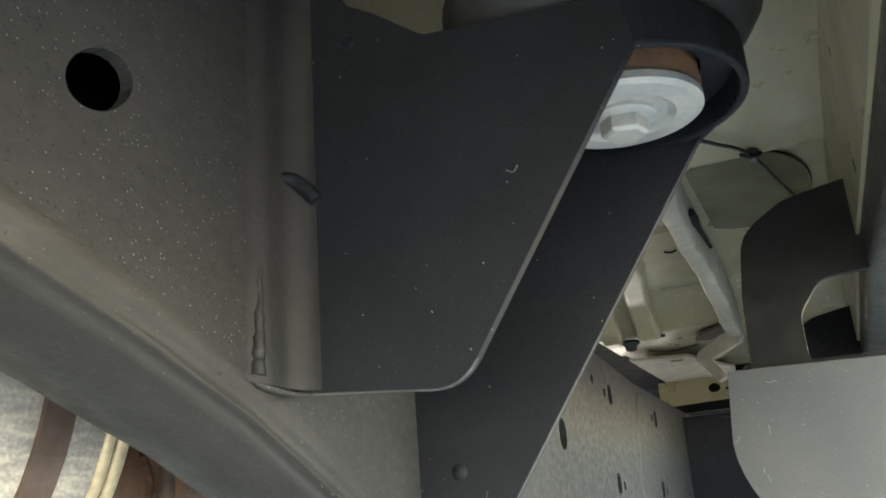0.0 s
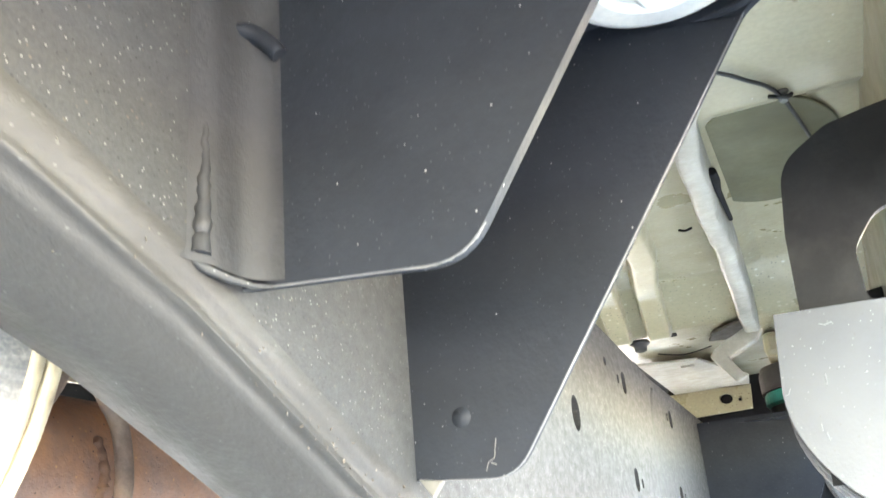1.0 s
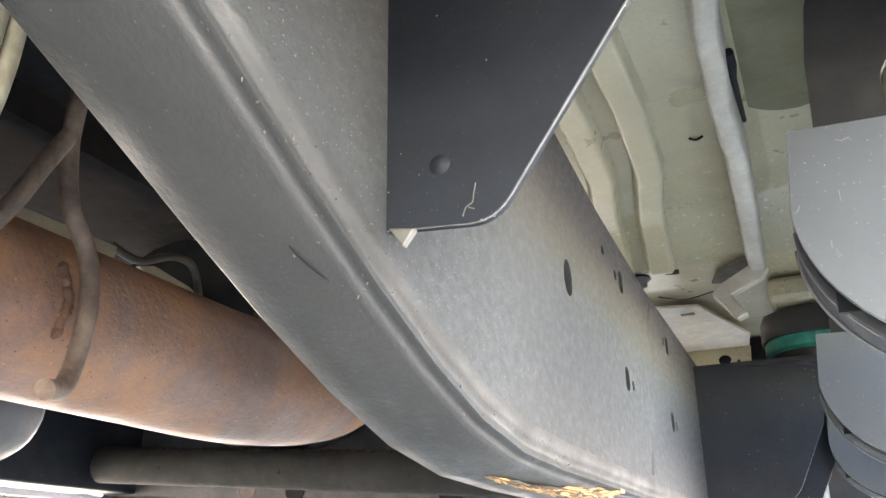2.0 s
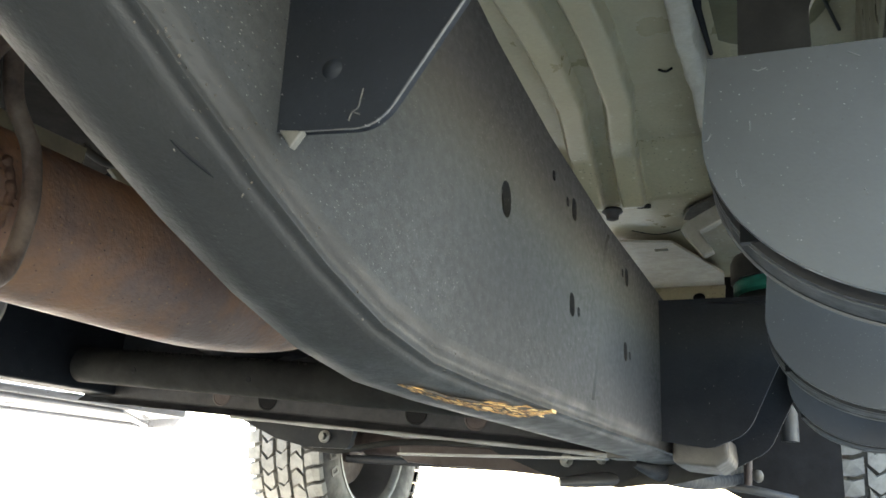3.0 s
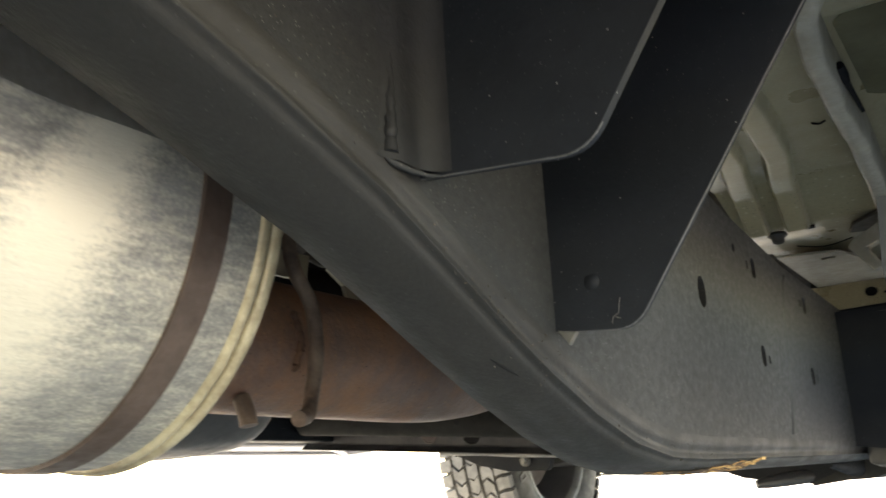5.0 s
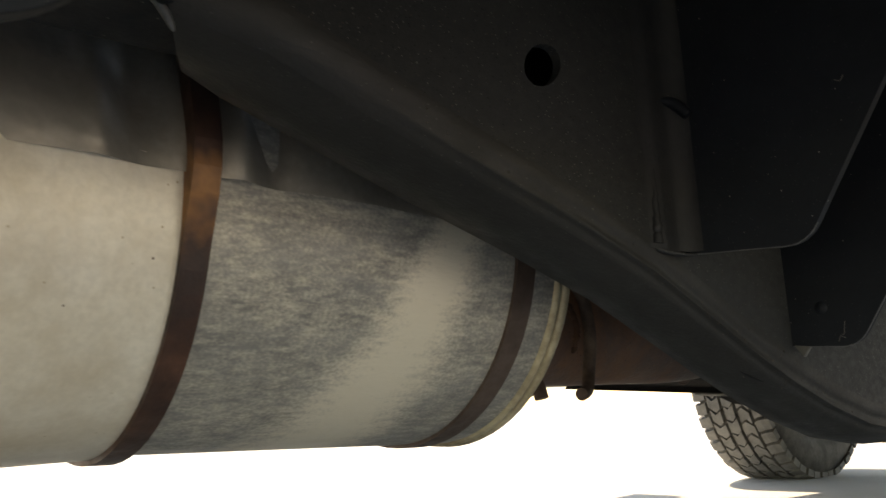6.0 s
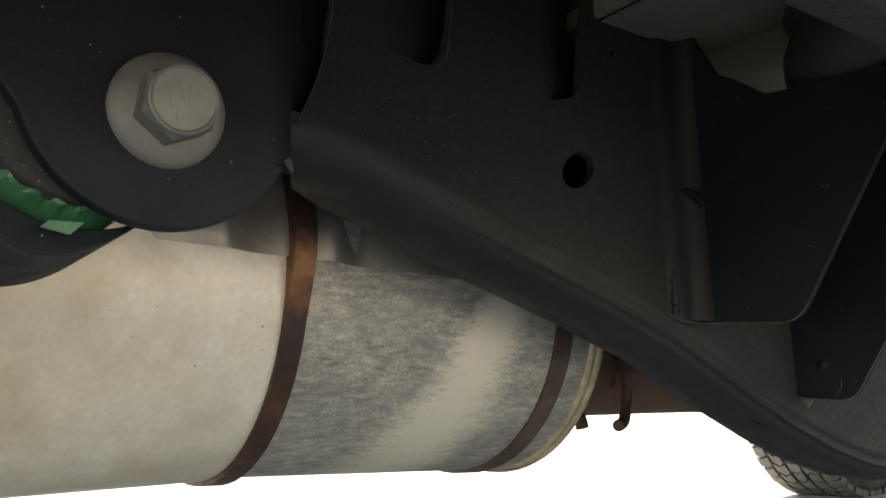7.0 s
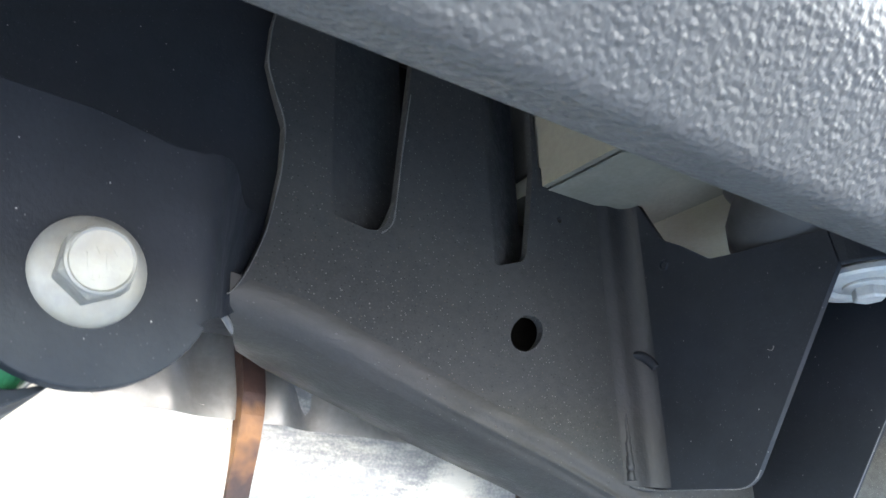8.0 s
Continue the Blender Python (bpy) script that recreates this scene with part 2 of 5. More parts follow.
def sweep(sections, closed=True, caps=True):
    bm = bmesh.new()
    rows = [[bm.verts.new(p) for p in s] for s in sections]
    for r0, r1 in zip(rows, rows[1:]):
        k = len(r0)
        for i in range(k if closed else k - 1):
            bm.faces.new((r0[i], r0[(i + 1) % k], r1[(i + 1) % k], r1[i]))
    if caps and closed:
        bm.faces.new(rows[0])
        bm.faces.new(rows[-1])
    return bm


def tube(path, r, n=14, caps=True, flat=1.0):
    path = [Vector(p) for p in path]
    radii = r if isinstance(r, (list, tuple)) else [r] * len(path)
    secs, ref = [], None
    for i, p in enumerate(path):
        d = (path[min(i + 1, len(path) - 1)] - path[max(i - 1, 0)]).normalized()
        if ref is None:
            ref = d.orthogonal().normalized()
        ref = (ref - d * ref.dot(d)).normalized()
        s = d.cross(ref)
        secs.append([p + (ref * math.cos(2 * math.pi * j / n) + s * math.sin(2 * math.pi * j / n) * flat) * radii[i] for j in range(n)])
    return sweep(secs, True, caps)


def smooth_path(pts, n=6):
    pts = [Vector(p) for p in pts]
    out = []
    for i in range(len(pts) - 1):
        p0, p1, p2, p3 = pts[max(i - 1, 0)], pts[i], pts[i + 1], pts[min(i + 2, len(pts) - 1)]
        for j in range(n):
            s = j / n
            out.append(0.5 * ((2 * p1) + (p2 - p0) * s + (2 * p0 - 5 * p1 + 4 * p2 - p3) * s * s + (3 * p1 - p0 - 3 * p2 + p3) * s ** 3))
    out.append(pts[-1])
    return out


def lathe(profile, m, n=32):
    """Profile (radius, height) turned about local z, then placed by m."""
    secs = []
    for j in range(n):
        a = 2 * math.pi * j / n
        secs.append([m @ Vector((r * math.cos(a), r * math.sin(a), h)) for r, h in profile])
    bm = bmesh.new()
    rows = [[bm.verts.new(p) for p in s] for s in secs]
    for j in range(n):
        r0, r1 = rows[j], rows[(j + 1) % n]
        for i in range(len(profile) - 1):
            bm.faces.new((r0[i], r1[i], r1[i + 1], r0[i + 1]))
    bmesh.ops.remove_doubles(bm, verts=bm.verts, dist=1e-6)
    return bm


def box(x0, x1, y0, y1, z0, z1):
    bm = bmesh.new()
    bmesh.ops.create_cube(bm, size=1, matrix=Matrix.Translation(((x0 + x1) / 2, (y0 + y1) / 2, (z0 + z1) / 2)) @ Matrix.Diagonal((x1 - x0, y1 - y0, z1 - z0, 1)))
    return bm


def lerp_table(t, table):
    for (a, va), (b, vb) in zip(table, table[1:]):
        if t <= b:
            s = max(0.0, (t - a) / (b - a))
            return va + (vb - va) * s
    return table[-1][1]


# ---- ground ----
GROUND = 0.10
gm = bmesh.new()
bmesh.ops.create_grid(gm, x_segments=2, y_segments=2, size=2500, matrix=Matrix.Translation((0, 0, GROUND)))
tagged(part("ground", gm, M_ground, None), "bright pale worn concrete ground under the truck", "ground", kind="structure")

# ---- right frame rail ----
FX = -0.21
BOT = [(-1.6, 0.61), (-0.3, 0.61), (0.0, 0.596), (0.065, 0.582), (0.119, 0.563), (0.175, 0.544), (0.257, 0.518), (0.322, 0.494), (0.381, 0.466), (0.42, 0.447), (0.466, 0.427), (0.52, 0.407), (0.577, 0.391), (0.64, 0.382), (0.72, 0.380), (2.7, 0.384)]
TOP = [(-1.6, 0.82), (0.0, 0.80), (0.2535, 0.80), (0.2555, 0.722), (0.324, 0.709), (0.5, 0.655), (0.72, 0.607), (0.85, 0.588), (1.05, 0.573), (1.385, 0.567), (2.7, 0.56)]


def rail_stations(y0, y1):
    ys = sorted({y for y, _ in BOT + TOP if y0 < y < y1} | {y0, y1} | {y0 + (y1 - y0) * i / 40 for i in range(41)})
    return ys


rail = thing("frame_rail", "dusty black coated steel truck frame rail with punched holes", "frame rail", (FX, 0.6, 0.45))
ys = rail_stations(0.024, 2.6)
edge0 = [(0.012, 0.577), (0.018, 0.583), (0.0255, 0.597), (0.033, 0.616), (0.038, 0.636), (0.0425, 0.662), (0.0435, 0.69), (0.036, 0.712), (0.031, 0.73), (0.033, 0.757), (0.04, 0.79)]
outer = [(0.026, lerp_table(0.026, BOT) - 0.002)] + [(y, lerp_table(y, BOT)) for y in ys[1:]] + [(y, lerp_table(y, TOP)) for y in reversed(ys) if y > 0.05] + list(reversed(edge0))
holes = [ring_pts(0.2315, 0.5885, 0.0172, 0.0112, 22, 0.62),
         ring_pts(0.745, 0.497, 0.0105, 0.0135, 18),
         stadium(0.927, 0.548, 0.016, 0.021), stadium(0.905, 0.548, 0.008, 0.009),
         stadium(0.920, 0.459, 0.016, 0.021), stadium(0.942, 0.457, 0.008, 0.009),
         stadium(1.151, 0.540, 0.018, 0.021), stadium(1.130, 0.540, 0.008, 0.010),
         stadium(1.139, 0.454, 0.018, 0.021), stadium(1.162, 0.453, 0.008, 0.010),
         ring_pts(0.862, 0.557, 0.0045, 0.0045, 10), ring_pts(0.2735, 0.683, 0.003, 0.003, 10),
         rounded([(0.078, 0.785, 0.004), (0.076, 0.640, 0.006), (0.112, 0.634, 0.016), (0.124, 0.66, 0.02), (0.1420, 0.785, 0.002)], 5),
         rounded([(0.202, 0.785, 0.002), (0.205, 0.632, 0.004), (0.236, 0.642, 0.014), (0.2495, 0.717, 0.01), (0.2510, 0.785, 0.002)], 5)]
part("web", plate(outer, holes, "x", FX - 0.006, FX), M_rail, rail)
# bend, bottom flange and inner web
secs = []
for y in ys:
    z, zt = lerp_table(y, BOT), lerp_table(y, TOP)
    s = [(FX, y, z)]
    ridge = min(1, max(0, (y - 0.1) / 0.25))
    wd = 0.063 - 0.0055 * min(1, max(0, (y - 0.28) / 0.15))
    for i in range(1, 27):
        a = 1.04 * i / 26
        k = ridge * (0.0021 * math.exp(-((a - 0.64) / 0.07) ** 2) - 0.0008 * math.exp(-((a - 0.44) / 0.12) ** 2) - 0.0007 * math.exp(-((a - 0.82) / 0.07) ** 2))
        s.append((FX - 0.022 * (1 - math.cos(a)) + k * math.cos(a), y, z - 0.026 * math.sin(a) - k * math.sin(a)))
    s += [(FX - 0.040, y, z - 0.027), (FX - wd + 0.004, y, z - 0.026), (FX - wd, y, z - 0.022), (FX - wd, y, zt - 0.004), (FX - 0.003, y, zt)]
    if y == ys[0]:
        s = [(p[0], p[1] - 0.010 + 0.55 * (FX - p[0]), p[2]) for p in s]
    secs.append(s)
part("lower_flange", sweep(secs, closed=False, caps=False), M_flange, rail, "smoother lower flange with underside shade in its colour", smooth=True)
# sloped recess panels behind the two upper cut-outs
for y0, y1, z0, z1 in ((0.066, 0.146, 0.622, 0.798), (0.196, 0.254, 0.622, 0.798)):
    front = [(FX - 0.0015 - 0.0225 * u * u * (3 - 2 * u), y0 + 0.008 + (y1 - y0 - 0.008) * u) for u in [i / 14 for i in range(15)]]
    bm = sweep([[(x, y, z) for x, y in front] + [(FX - 0.034, y1, z), (FX - 0.014, y0 + 0.008, z)] for z in (z0, z1)])
    part("recess_panel", bm, M_rail, rail, smooth=False)
# Added black backing keeps the space behind the recesses dark
part("recess_dark_backing", box(FX - 0.054, FX - 0.042, 0.06, 0.2535, 0.60, 0.799), M_brk, rail)
# vertical stamped swage and rust scab
sw = smooth_path([(0, 0.990, 0.385), (0, 1.012, 0.424), (0, 1.027, 0.462), (0, 1.036, 0.505), (0, 1.050, 0.545), (0, 1.060, 0.563)], 5)
part("swage", sweep([[(FX - 0.0006, p.y - 0.010 * k, p.z), (FX + 0.0006, p.y - 0.006 * k, p.z), (FX + 0.0018, p.y, p.z), (FX + 0.0010, p.y + 0.004 * k, p.z), (FX - 0.0006, p.y + 0.006 * k, p.z)] for p, k in [(p, 0.25 + 0.75 * math.sin(math.pi * i / (len(sw) - 1))) for i, p in enumerate(sw)]], closed=False, caps=False), M_rail, rail, smooth=True)

# flaking rust along the bend
rnd = random.Random(11)


def scab_point(u, off):
    """A point on the bend along the scab, and the outward normal there."""
    y = 0.665 + 0.2 * u
    a = 1.92 - 1.05 * max(0.0, u) ** 1.15 + off
    inset = max(0.0, a - 1.57) * 0.022
    a = max(0.25, min(1.57, a))
    return Vector((FX - 0.022 * (1 - math.cos(a)) - inset, y, lerp_table(y, BOT) - 0.026 * math.sin(a))), Vector((math.cos(a), 0, -math.sin(a)))


fl = bmesh.new()
for i in range(900):
    u = min(1.0, max(0.0, rnd.gauss(0.5, 0.24)))
    off = rnd.gauss(0, 0.16) * (1.05 - 1.1 * abs(u - 0.45))
    c, n0 = scab_point(u, off)
    t0 = (scab_point(u + 0.03, off)[0] - scab_point(u - 0.03, off)[0]).normalized()
    t0 = (t0 + Vector((rnd.uniform(-0.05, 0.05), 0, rnd.uniform(-0.04, 0.04)))).normalized()
    b0 = t0.cross(n0)
    L, W = rnd.uniform(0.006, 0.03), rnd.uniform(0.0002, 0.0007)
    lift = n0 * rnd.uniform(0.0002, 0.0014)
    q = [c - t0 * L / 2 + lift * 0.3, c + b0 * W + lift * 0.8, c + t0 * L / 2 + lift, c - b0 * W + lift * 0.6, c - n0 * 0.001]
    v = [fl.verts.new(p) for p in q]
    for k in range(4):
        fl.faces.new((v[k], v[(k + 1) % 4], v[4]))
    fl.faces.new(v[:4])
M_flake = mat("orange_rust_flake", (0.5, 0.26, 0.08), 0.75, var=0.6, scale=70, bump=0.4)
fk, fkl = M_flake.node_tree.nodes, M_flake.node_tree.links
fk_geo, fk_ramp = fk.new("ShaderNodeNewGeometry"), fk.new("ShaderNodeValToRGB")
for pos, col in ((0.0, (0.02, 0.014, 0.01, 1)), (0.38, (0.04, 0.024, 0.015, 1)), (0.55, (0.20, 0.095, 0.03, 1)), (0.8, (0.45, 0.24, 0.075, 1)), (0.97, (0.62, 0.42, 0.19, 1))):
    if pos in (0.0, 0.97):
        el = fk_ramp.color_ramp.elements[0 if pos == 0 else -1]
        el.position = pos
    else:
        el = fk_ramp.color_ramp.elements.new(pos)
    el.color = col
fkl.new(fk_geo.outputs["Random Per Island"], fk_ramp.inputs[0])
fkl.new(fk_ramp.outputs[0], fk["Principled BSDF"].inputs["Base Color"])
tagged(part("rust_scab", fl, M_flake, rail, "orange flaking rust scab"), kind="stuff")

# stray pale chip on the bend and a dent on the flange
part("paint_chip", box(FX - 0.006, FX - 0.002, 0.868, 0.880, 0.3615, 0.364), M_flake, rail, "orange rust spot")
dent_path = smooth_path([(FX - dx, y_, lerp_table(y_, BOT) - 0.0225 - 0.1 * (dx - 0.011)) for dx, y_ in ((0.022, 0.431), (0.0195, 0.441), (0.0165, 0.453))], 4)
part("dent", tube(dent_path, [0.0003, 0.0007, 0.0010, 0.0012, 0.0013, 0.0012, 0.0010, 0.0007, 0.0003], 8), M_black, rail, "dark slit torn in the flange", smooth=True)
crack = smooth_path([(FX - 0.0015, 0.026, 0.5875), (FX - 0.0022, 0.044, 0.5825), (FX - 0.0035, 0.062, 0.5745), (FX - 0.0035, 0.092, 0.5655)], 5)
part("seam_crack", tube(crack, [0.0002 + 0.0007 * math.sin(math.pi * k / (len(crack) - 1)) for k in range(len(crack))], 6), M_black, rail, "thin dark seam crack")

# grit and chipped coating along the ridge of the bend
rg = random.Random(21)
grit = bmesh.new()
for i in range(90):
    y = rg.choice((rg.gauss(0.43, 0.035), rg.uniform(0.28, 0.8), rg.uniform(0.05, 0.6)))
    a = rg.gauss(0.5, 0.16) if rg.random() < 0.8 else rg.uniform(0.1, 1.5)
    c = Vector((FX - 0.022 * (1 - math.cos(a)) + 0.0022 * math.cos(a), y, lerp_table(y, BOT) - 0.026 * math.sin(a) - 0.0022 * math.sin(a)))
    m4 = Matrix.Translation(c) @ pose(0, 0, 0, rg.uniform(0, 360), rg.uniform(0, 360), 0) @ Matrix.Diagonal((rg.uniform(0.5, 1.6), rg.uniform(0.3, 0.9), rg.uniform(0.2, 0.5), 1))
    bmesh.ops.create_icosphere(grit, subdivisions=1, radius=0.0007, matrix=m4)
M_grit = mat("brown_grey_grit", (0.055, 0.045, 0.035), 0.85, var=0.5, scale=300)
tagged(part("grit", grit, M_grit, rail, "brown road grit on the bend"), kind="stuff")
# ---- cab body mounts ----
def mount_bushing(name_parent, cx, cy, zc, ring_mat):
    m = Matrix.Translation((cx, cy, zc))
    part("upper_bushing", lathe([(0, 0.088), (0.060, 0.088), (0.070, 0.082), (0.074, 0.066), (0.068, 0.058), (0.071, 0.050), (0.0765, 0.036), (0.0765, 0.020), (0.070, 0.010), (0.060, 0.0), (0, 0.0)], m, 48), M_rub, name_parent, smooth=True)
    m = Matrix.Translation((cx + 0.002, cy + 0.0175, zc))
    part("lower_bushing", lathe([(0, 0.012), (0.037, 0.012), (0.0405, 0.004), (0.040, -0.006), (0.037, -0.0115), (0, -0.0115)], m, 32), M_rust, name_parent, smooth=True)
    part("washer", lathe([(0, -0.0115), (0.0385, -0.0115), (0.0395, -0.013), (0.0395, -0.0165), (0.036, -0.018), (0.026, -0.0185), (0.022, -0.0165), (0.013, -0.0165), (0, -0.0165)], m, 48), M_white, name_parent, "pale plated washer", smooth=False)
    part("bolt_head", lathe([(0, -0.018), (0.0118, -0.018), (0.0118, -0.0265), (0.0098, -0.028), (0, -0.028)], m @ pose(0, 0, 0, 0, 0, 12), 6), M_white, name_parent, bevel=0.0006)
    part("washer_hole", lathe([(0, -0.0168), (0.0035, -0.0175), (0.004, -0.0165)], Matrix.Translation((-0.0645, 0.4565, zc - 0.0006)), 12), M_black, name_parent)
    part("bolt_flange", lathe([(0, -0.0165), (0.0165, -0.0165), (0.0165, -0.0185), (0.0125, -0.020), (0, -0.020)], m, 32), M_white, name_parent, smooth=True)


M_tab = mat("dull_bare_tab", (0.075, 0.07, 0.06), 0.6, var=0.3, scale=60)


# Pale grey for worn edges and the highlight painted along them
M_wear_glint = mat("pale_wear_and_glint", (0.062, 0.062, 0.061), 0.5, var=0.4, scale=60)


# Same coating, toned between web and bracket to imitate light over the fold
M_fold = mat("mid_lit_black_coating", (0.0150, 0.0154, 0.0162), 0.58, var=0.15, scale=40, bump=0.2, bumpscale=300, dirt=(0.0210, 0.0212, 0.0214), dirt_amt=0.4, dirt_scale=9, spec=0.22, speck=(((0.12, 0.118, 0.11), 190, 0.07, 0.85),))


def build_mount():
    t = thing("body_mount", "black coated folded steel cab mount bracket welded to frame rail", "mount bracket", (FX, 0.41, 0.5))
    y1, y2, th = 0.344, 0.473, 0.005
    near = rounded([(-0.212, 0.489, 0), (-0.129, 0.481, 0.022), (-0.043, 0.609, 0.006), (-0.046, 0.6330, 0.0), (-0.119, 0.6395, 0.006), (-0.135, 0.6415, 0.010), (-0.159, 0.6605, 0.015), (-0.174, 0.670, 0.01), (-0.184, 0.69, 0.01), (-0.196, 0.715, 0), (-0.212, 0.715, 0)])
    part("side_plate", plate(near, [], "y", y1, y1 + th), M_brk, t, bevel=0.0022, segs=3)
    far = rounded([(-0.212, 0.433, 0), (-0.164, 0.429, 0.02), (-0.036, 0.613, 0.02), (-0.010, 0.6305, 0.004), (-0.212, 0.640, 0)])
    part("side_plate", plate(far, [], "y", y2 - th, y2), M_brk, t, bevel=0.0022, segs=3)
    # flange folded onto the rail, with a rounded inner corner
    rc = 0.012
    prof_f = [(FX - 0.0004 + 0.0050 * (k / 6) ** 2 * (3 - 2 * k / 6), y1 - 0.031 + 0.013 * (k / 6)) for k in range(7)]
    prof_f += [(FX + 0.005 + rc - rc * math.cos(a), y1 - rc + rc * math.sin(a)) for a in [math.pi / 2 * k / 8 for k in range(9)]]
    part("weld_flange", sweep([[(x, y, z + lift * (1 - k / 15)) for k, (x, y) in enumerate(prof_f)] for z, lift in ((0.4885, 0.003), (0.52, 0.0), (0.56, 0), (0.60, 0), (0.64, 0), (0.715, 0))], closed=False, caps=False), M_fold, t, smooth=True)
    # nose band that wraps round the bushing
    cy, cx, R = (y1 + y2) / 2, -0.060, (y2 - y1) / 2
    secs = []
    for i in range(25):
        a = -math.pi / 2 + math.pi * i / 24
        x, y = cx + R * math.cos(a) * 0.86, cy + R * math.sin(a)
        xi, yi = cx + (R - th) * math.cos(a) * 0.86, cy + (R - th) * math.sin(a)
        zl = 0.611 + 0.002 * math.sin(a)
        secs.append([(x, y, zl), (x, y, 0.632), (xi, yi, 0.632), (xi, yi, zl)])
    part("nose_band", sweep(secs), M_brk, t, bevel=0.0015)
    part("top_plate", plate([(FX, y1 + th), (cx, y1 + th)] + [(cx + (R - th) * 0.86 * math.cos(a), cy + (R - th) * math.sin(a)) for a in [-math.pi / 2 + math.pi * i / 16 for i in range(17)]] + [(FX, y2 - th)], [ring_pts(cx, cy, 0.036, 0.036, 24)], "z", 0.6265, 0.6315), M_brk, t)
    mount_bushing(t, -0.068, cy, 0.633, M_rub)
    # weld runs
    rw = random.Random(3)
    pts = [(FX + 0.0018 + rw.uniform(-0.0004, 0.0004), y1 - 0.024 + rw.uniform(-0.0005, 0.0005) + 0.002 * (i / 30), 0.494 + 0.064 * i / 30) for i in range(31)]
    part("weld_bead", tube(pts, [0.0006 + 0.0030 * max(0.12, 1 - i / 26) ** 0.8 * (0.8 + 0.25 * rw.random()) for i in range(31)], 9), M_fold, t, smooth=True)
    part("notch_curl", tube(smooth_path([(FX + 0.003, y1 - 0.010, 0.586), (FX + 0.008, y1 - 0.004, 0.5845), (FX + 0.014, y1 - 0.002, 0.579), (FX + 0.0175, y1 - 0.001, 0.574)], 4), [0.001, 0.0022, 0.0032, 0.0036, 0.0038, 0.0038, 0.0038, 0.0037, 0.0036, 0.0036, 0.0035, 0.0034, 0.003], 10), M_brk, t, smooth=True)
    part("corner_weld", tube([(FX - 0.0005, y1 - 0.028, 0.4935), (FX + 0.001, y1 - 0.022, 0.4905), (FX + 0.003, y1 - 0.012, 0.4888), (FX + 0.007, y1 - 0.004, 0.4875), (-0.198, y1 + 0.001, 0.4872)], [0.0006, 0.0018, 0.0016, 0.0011, 0.0005], 10), M_rail, t, smooth=True)
    part("dimple", lathe([(0.002, 0.0003), (0.0026, 0.0012), (0.0036, 0.0012), (0.0045, 0.0)], Matrix.Translation((-0.1742, y1, 0.6493)) @ pose(0, 0, 0, 90), 16), M_brk, t, smooth=True)
    # worn lower edges, their bright bevel highlight painted as pale tubes
    for outline, yw, zmax, k in ((near, y1 + 0.0008, 0.606, 1.0), (far, y2 - th + 0.0008, 0.612, 0.8)):
        run = [(x, yw, z) for x, z in outline if z < zmax and (x > -0.205 or z < 0.5)]
        dense = []
        for p, q_ in zip(run, run[1:]):
            dense += [tuple(p[c] + (q_[c] - p[c]) * j / 4 for c in range(3)) for j in range(4)]
        dense.append(run[-1])
        part("worn_lit_edge", tube(dense, [0.0008 * k * (0.75 + 0.35 * math.sin(j * 1.7) * math.sin(j * 0.6)) for j in range(len(dense))], 6), M_wear_glint, t, "pale edge line, wear with its highlight painted in", smooth=True)
    # small weld tab and scratches at the far plate's foot
    part("weld_tab", plate([(-0.209, 0.4335), (-0.197, 0.4315), (-0.2025, 0.4245)], [], "y", y2 - th - 0.0008, y2 - 0.002), M_tab, t, "pale bare weld tab", bevel=0.0008)
    ys_ = y2 - th - 0.0003
    part("scratch", tube(smooth_path([(-0.1712, ys_, 0.446), (-0.1722, ys_, 0.4415), (-0.1728, ys_, 0.438), (-0.1755, ys_, 0.4365), (-0.1768, ys_, 0.433)], 3), 0.00022, 6), M_tab, t, "pale scratch")
    part("scratch", tube([(-0.172, ys_, 0.4352), (-0.1745, ys_, 0.4362)], 0.00025, 6), M_tab, t, "pale scratch")
    part("bump", lathe([(0, 0.0016), (0.002, 0.0014), (0.0036, 0.0006), (0.0046, 0)], Matrix.Translation((-0.1864, y2 - th, 0.4571)) @ pose(0, 0, 0, 90), 14), M_brk, t, smooth=True)
    part("scratch", tube(smooth_path([(-0.1015, y1 - 0.0003, 0.567), (-0.0985, y1 - 0.0003, 0.5655), (-0.0965, y1 - 0.0003, 0.568)], 3), 0.0003, 6), M_tab, t, "pale scratch")
    return t


build_mount()


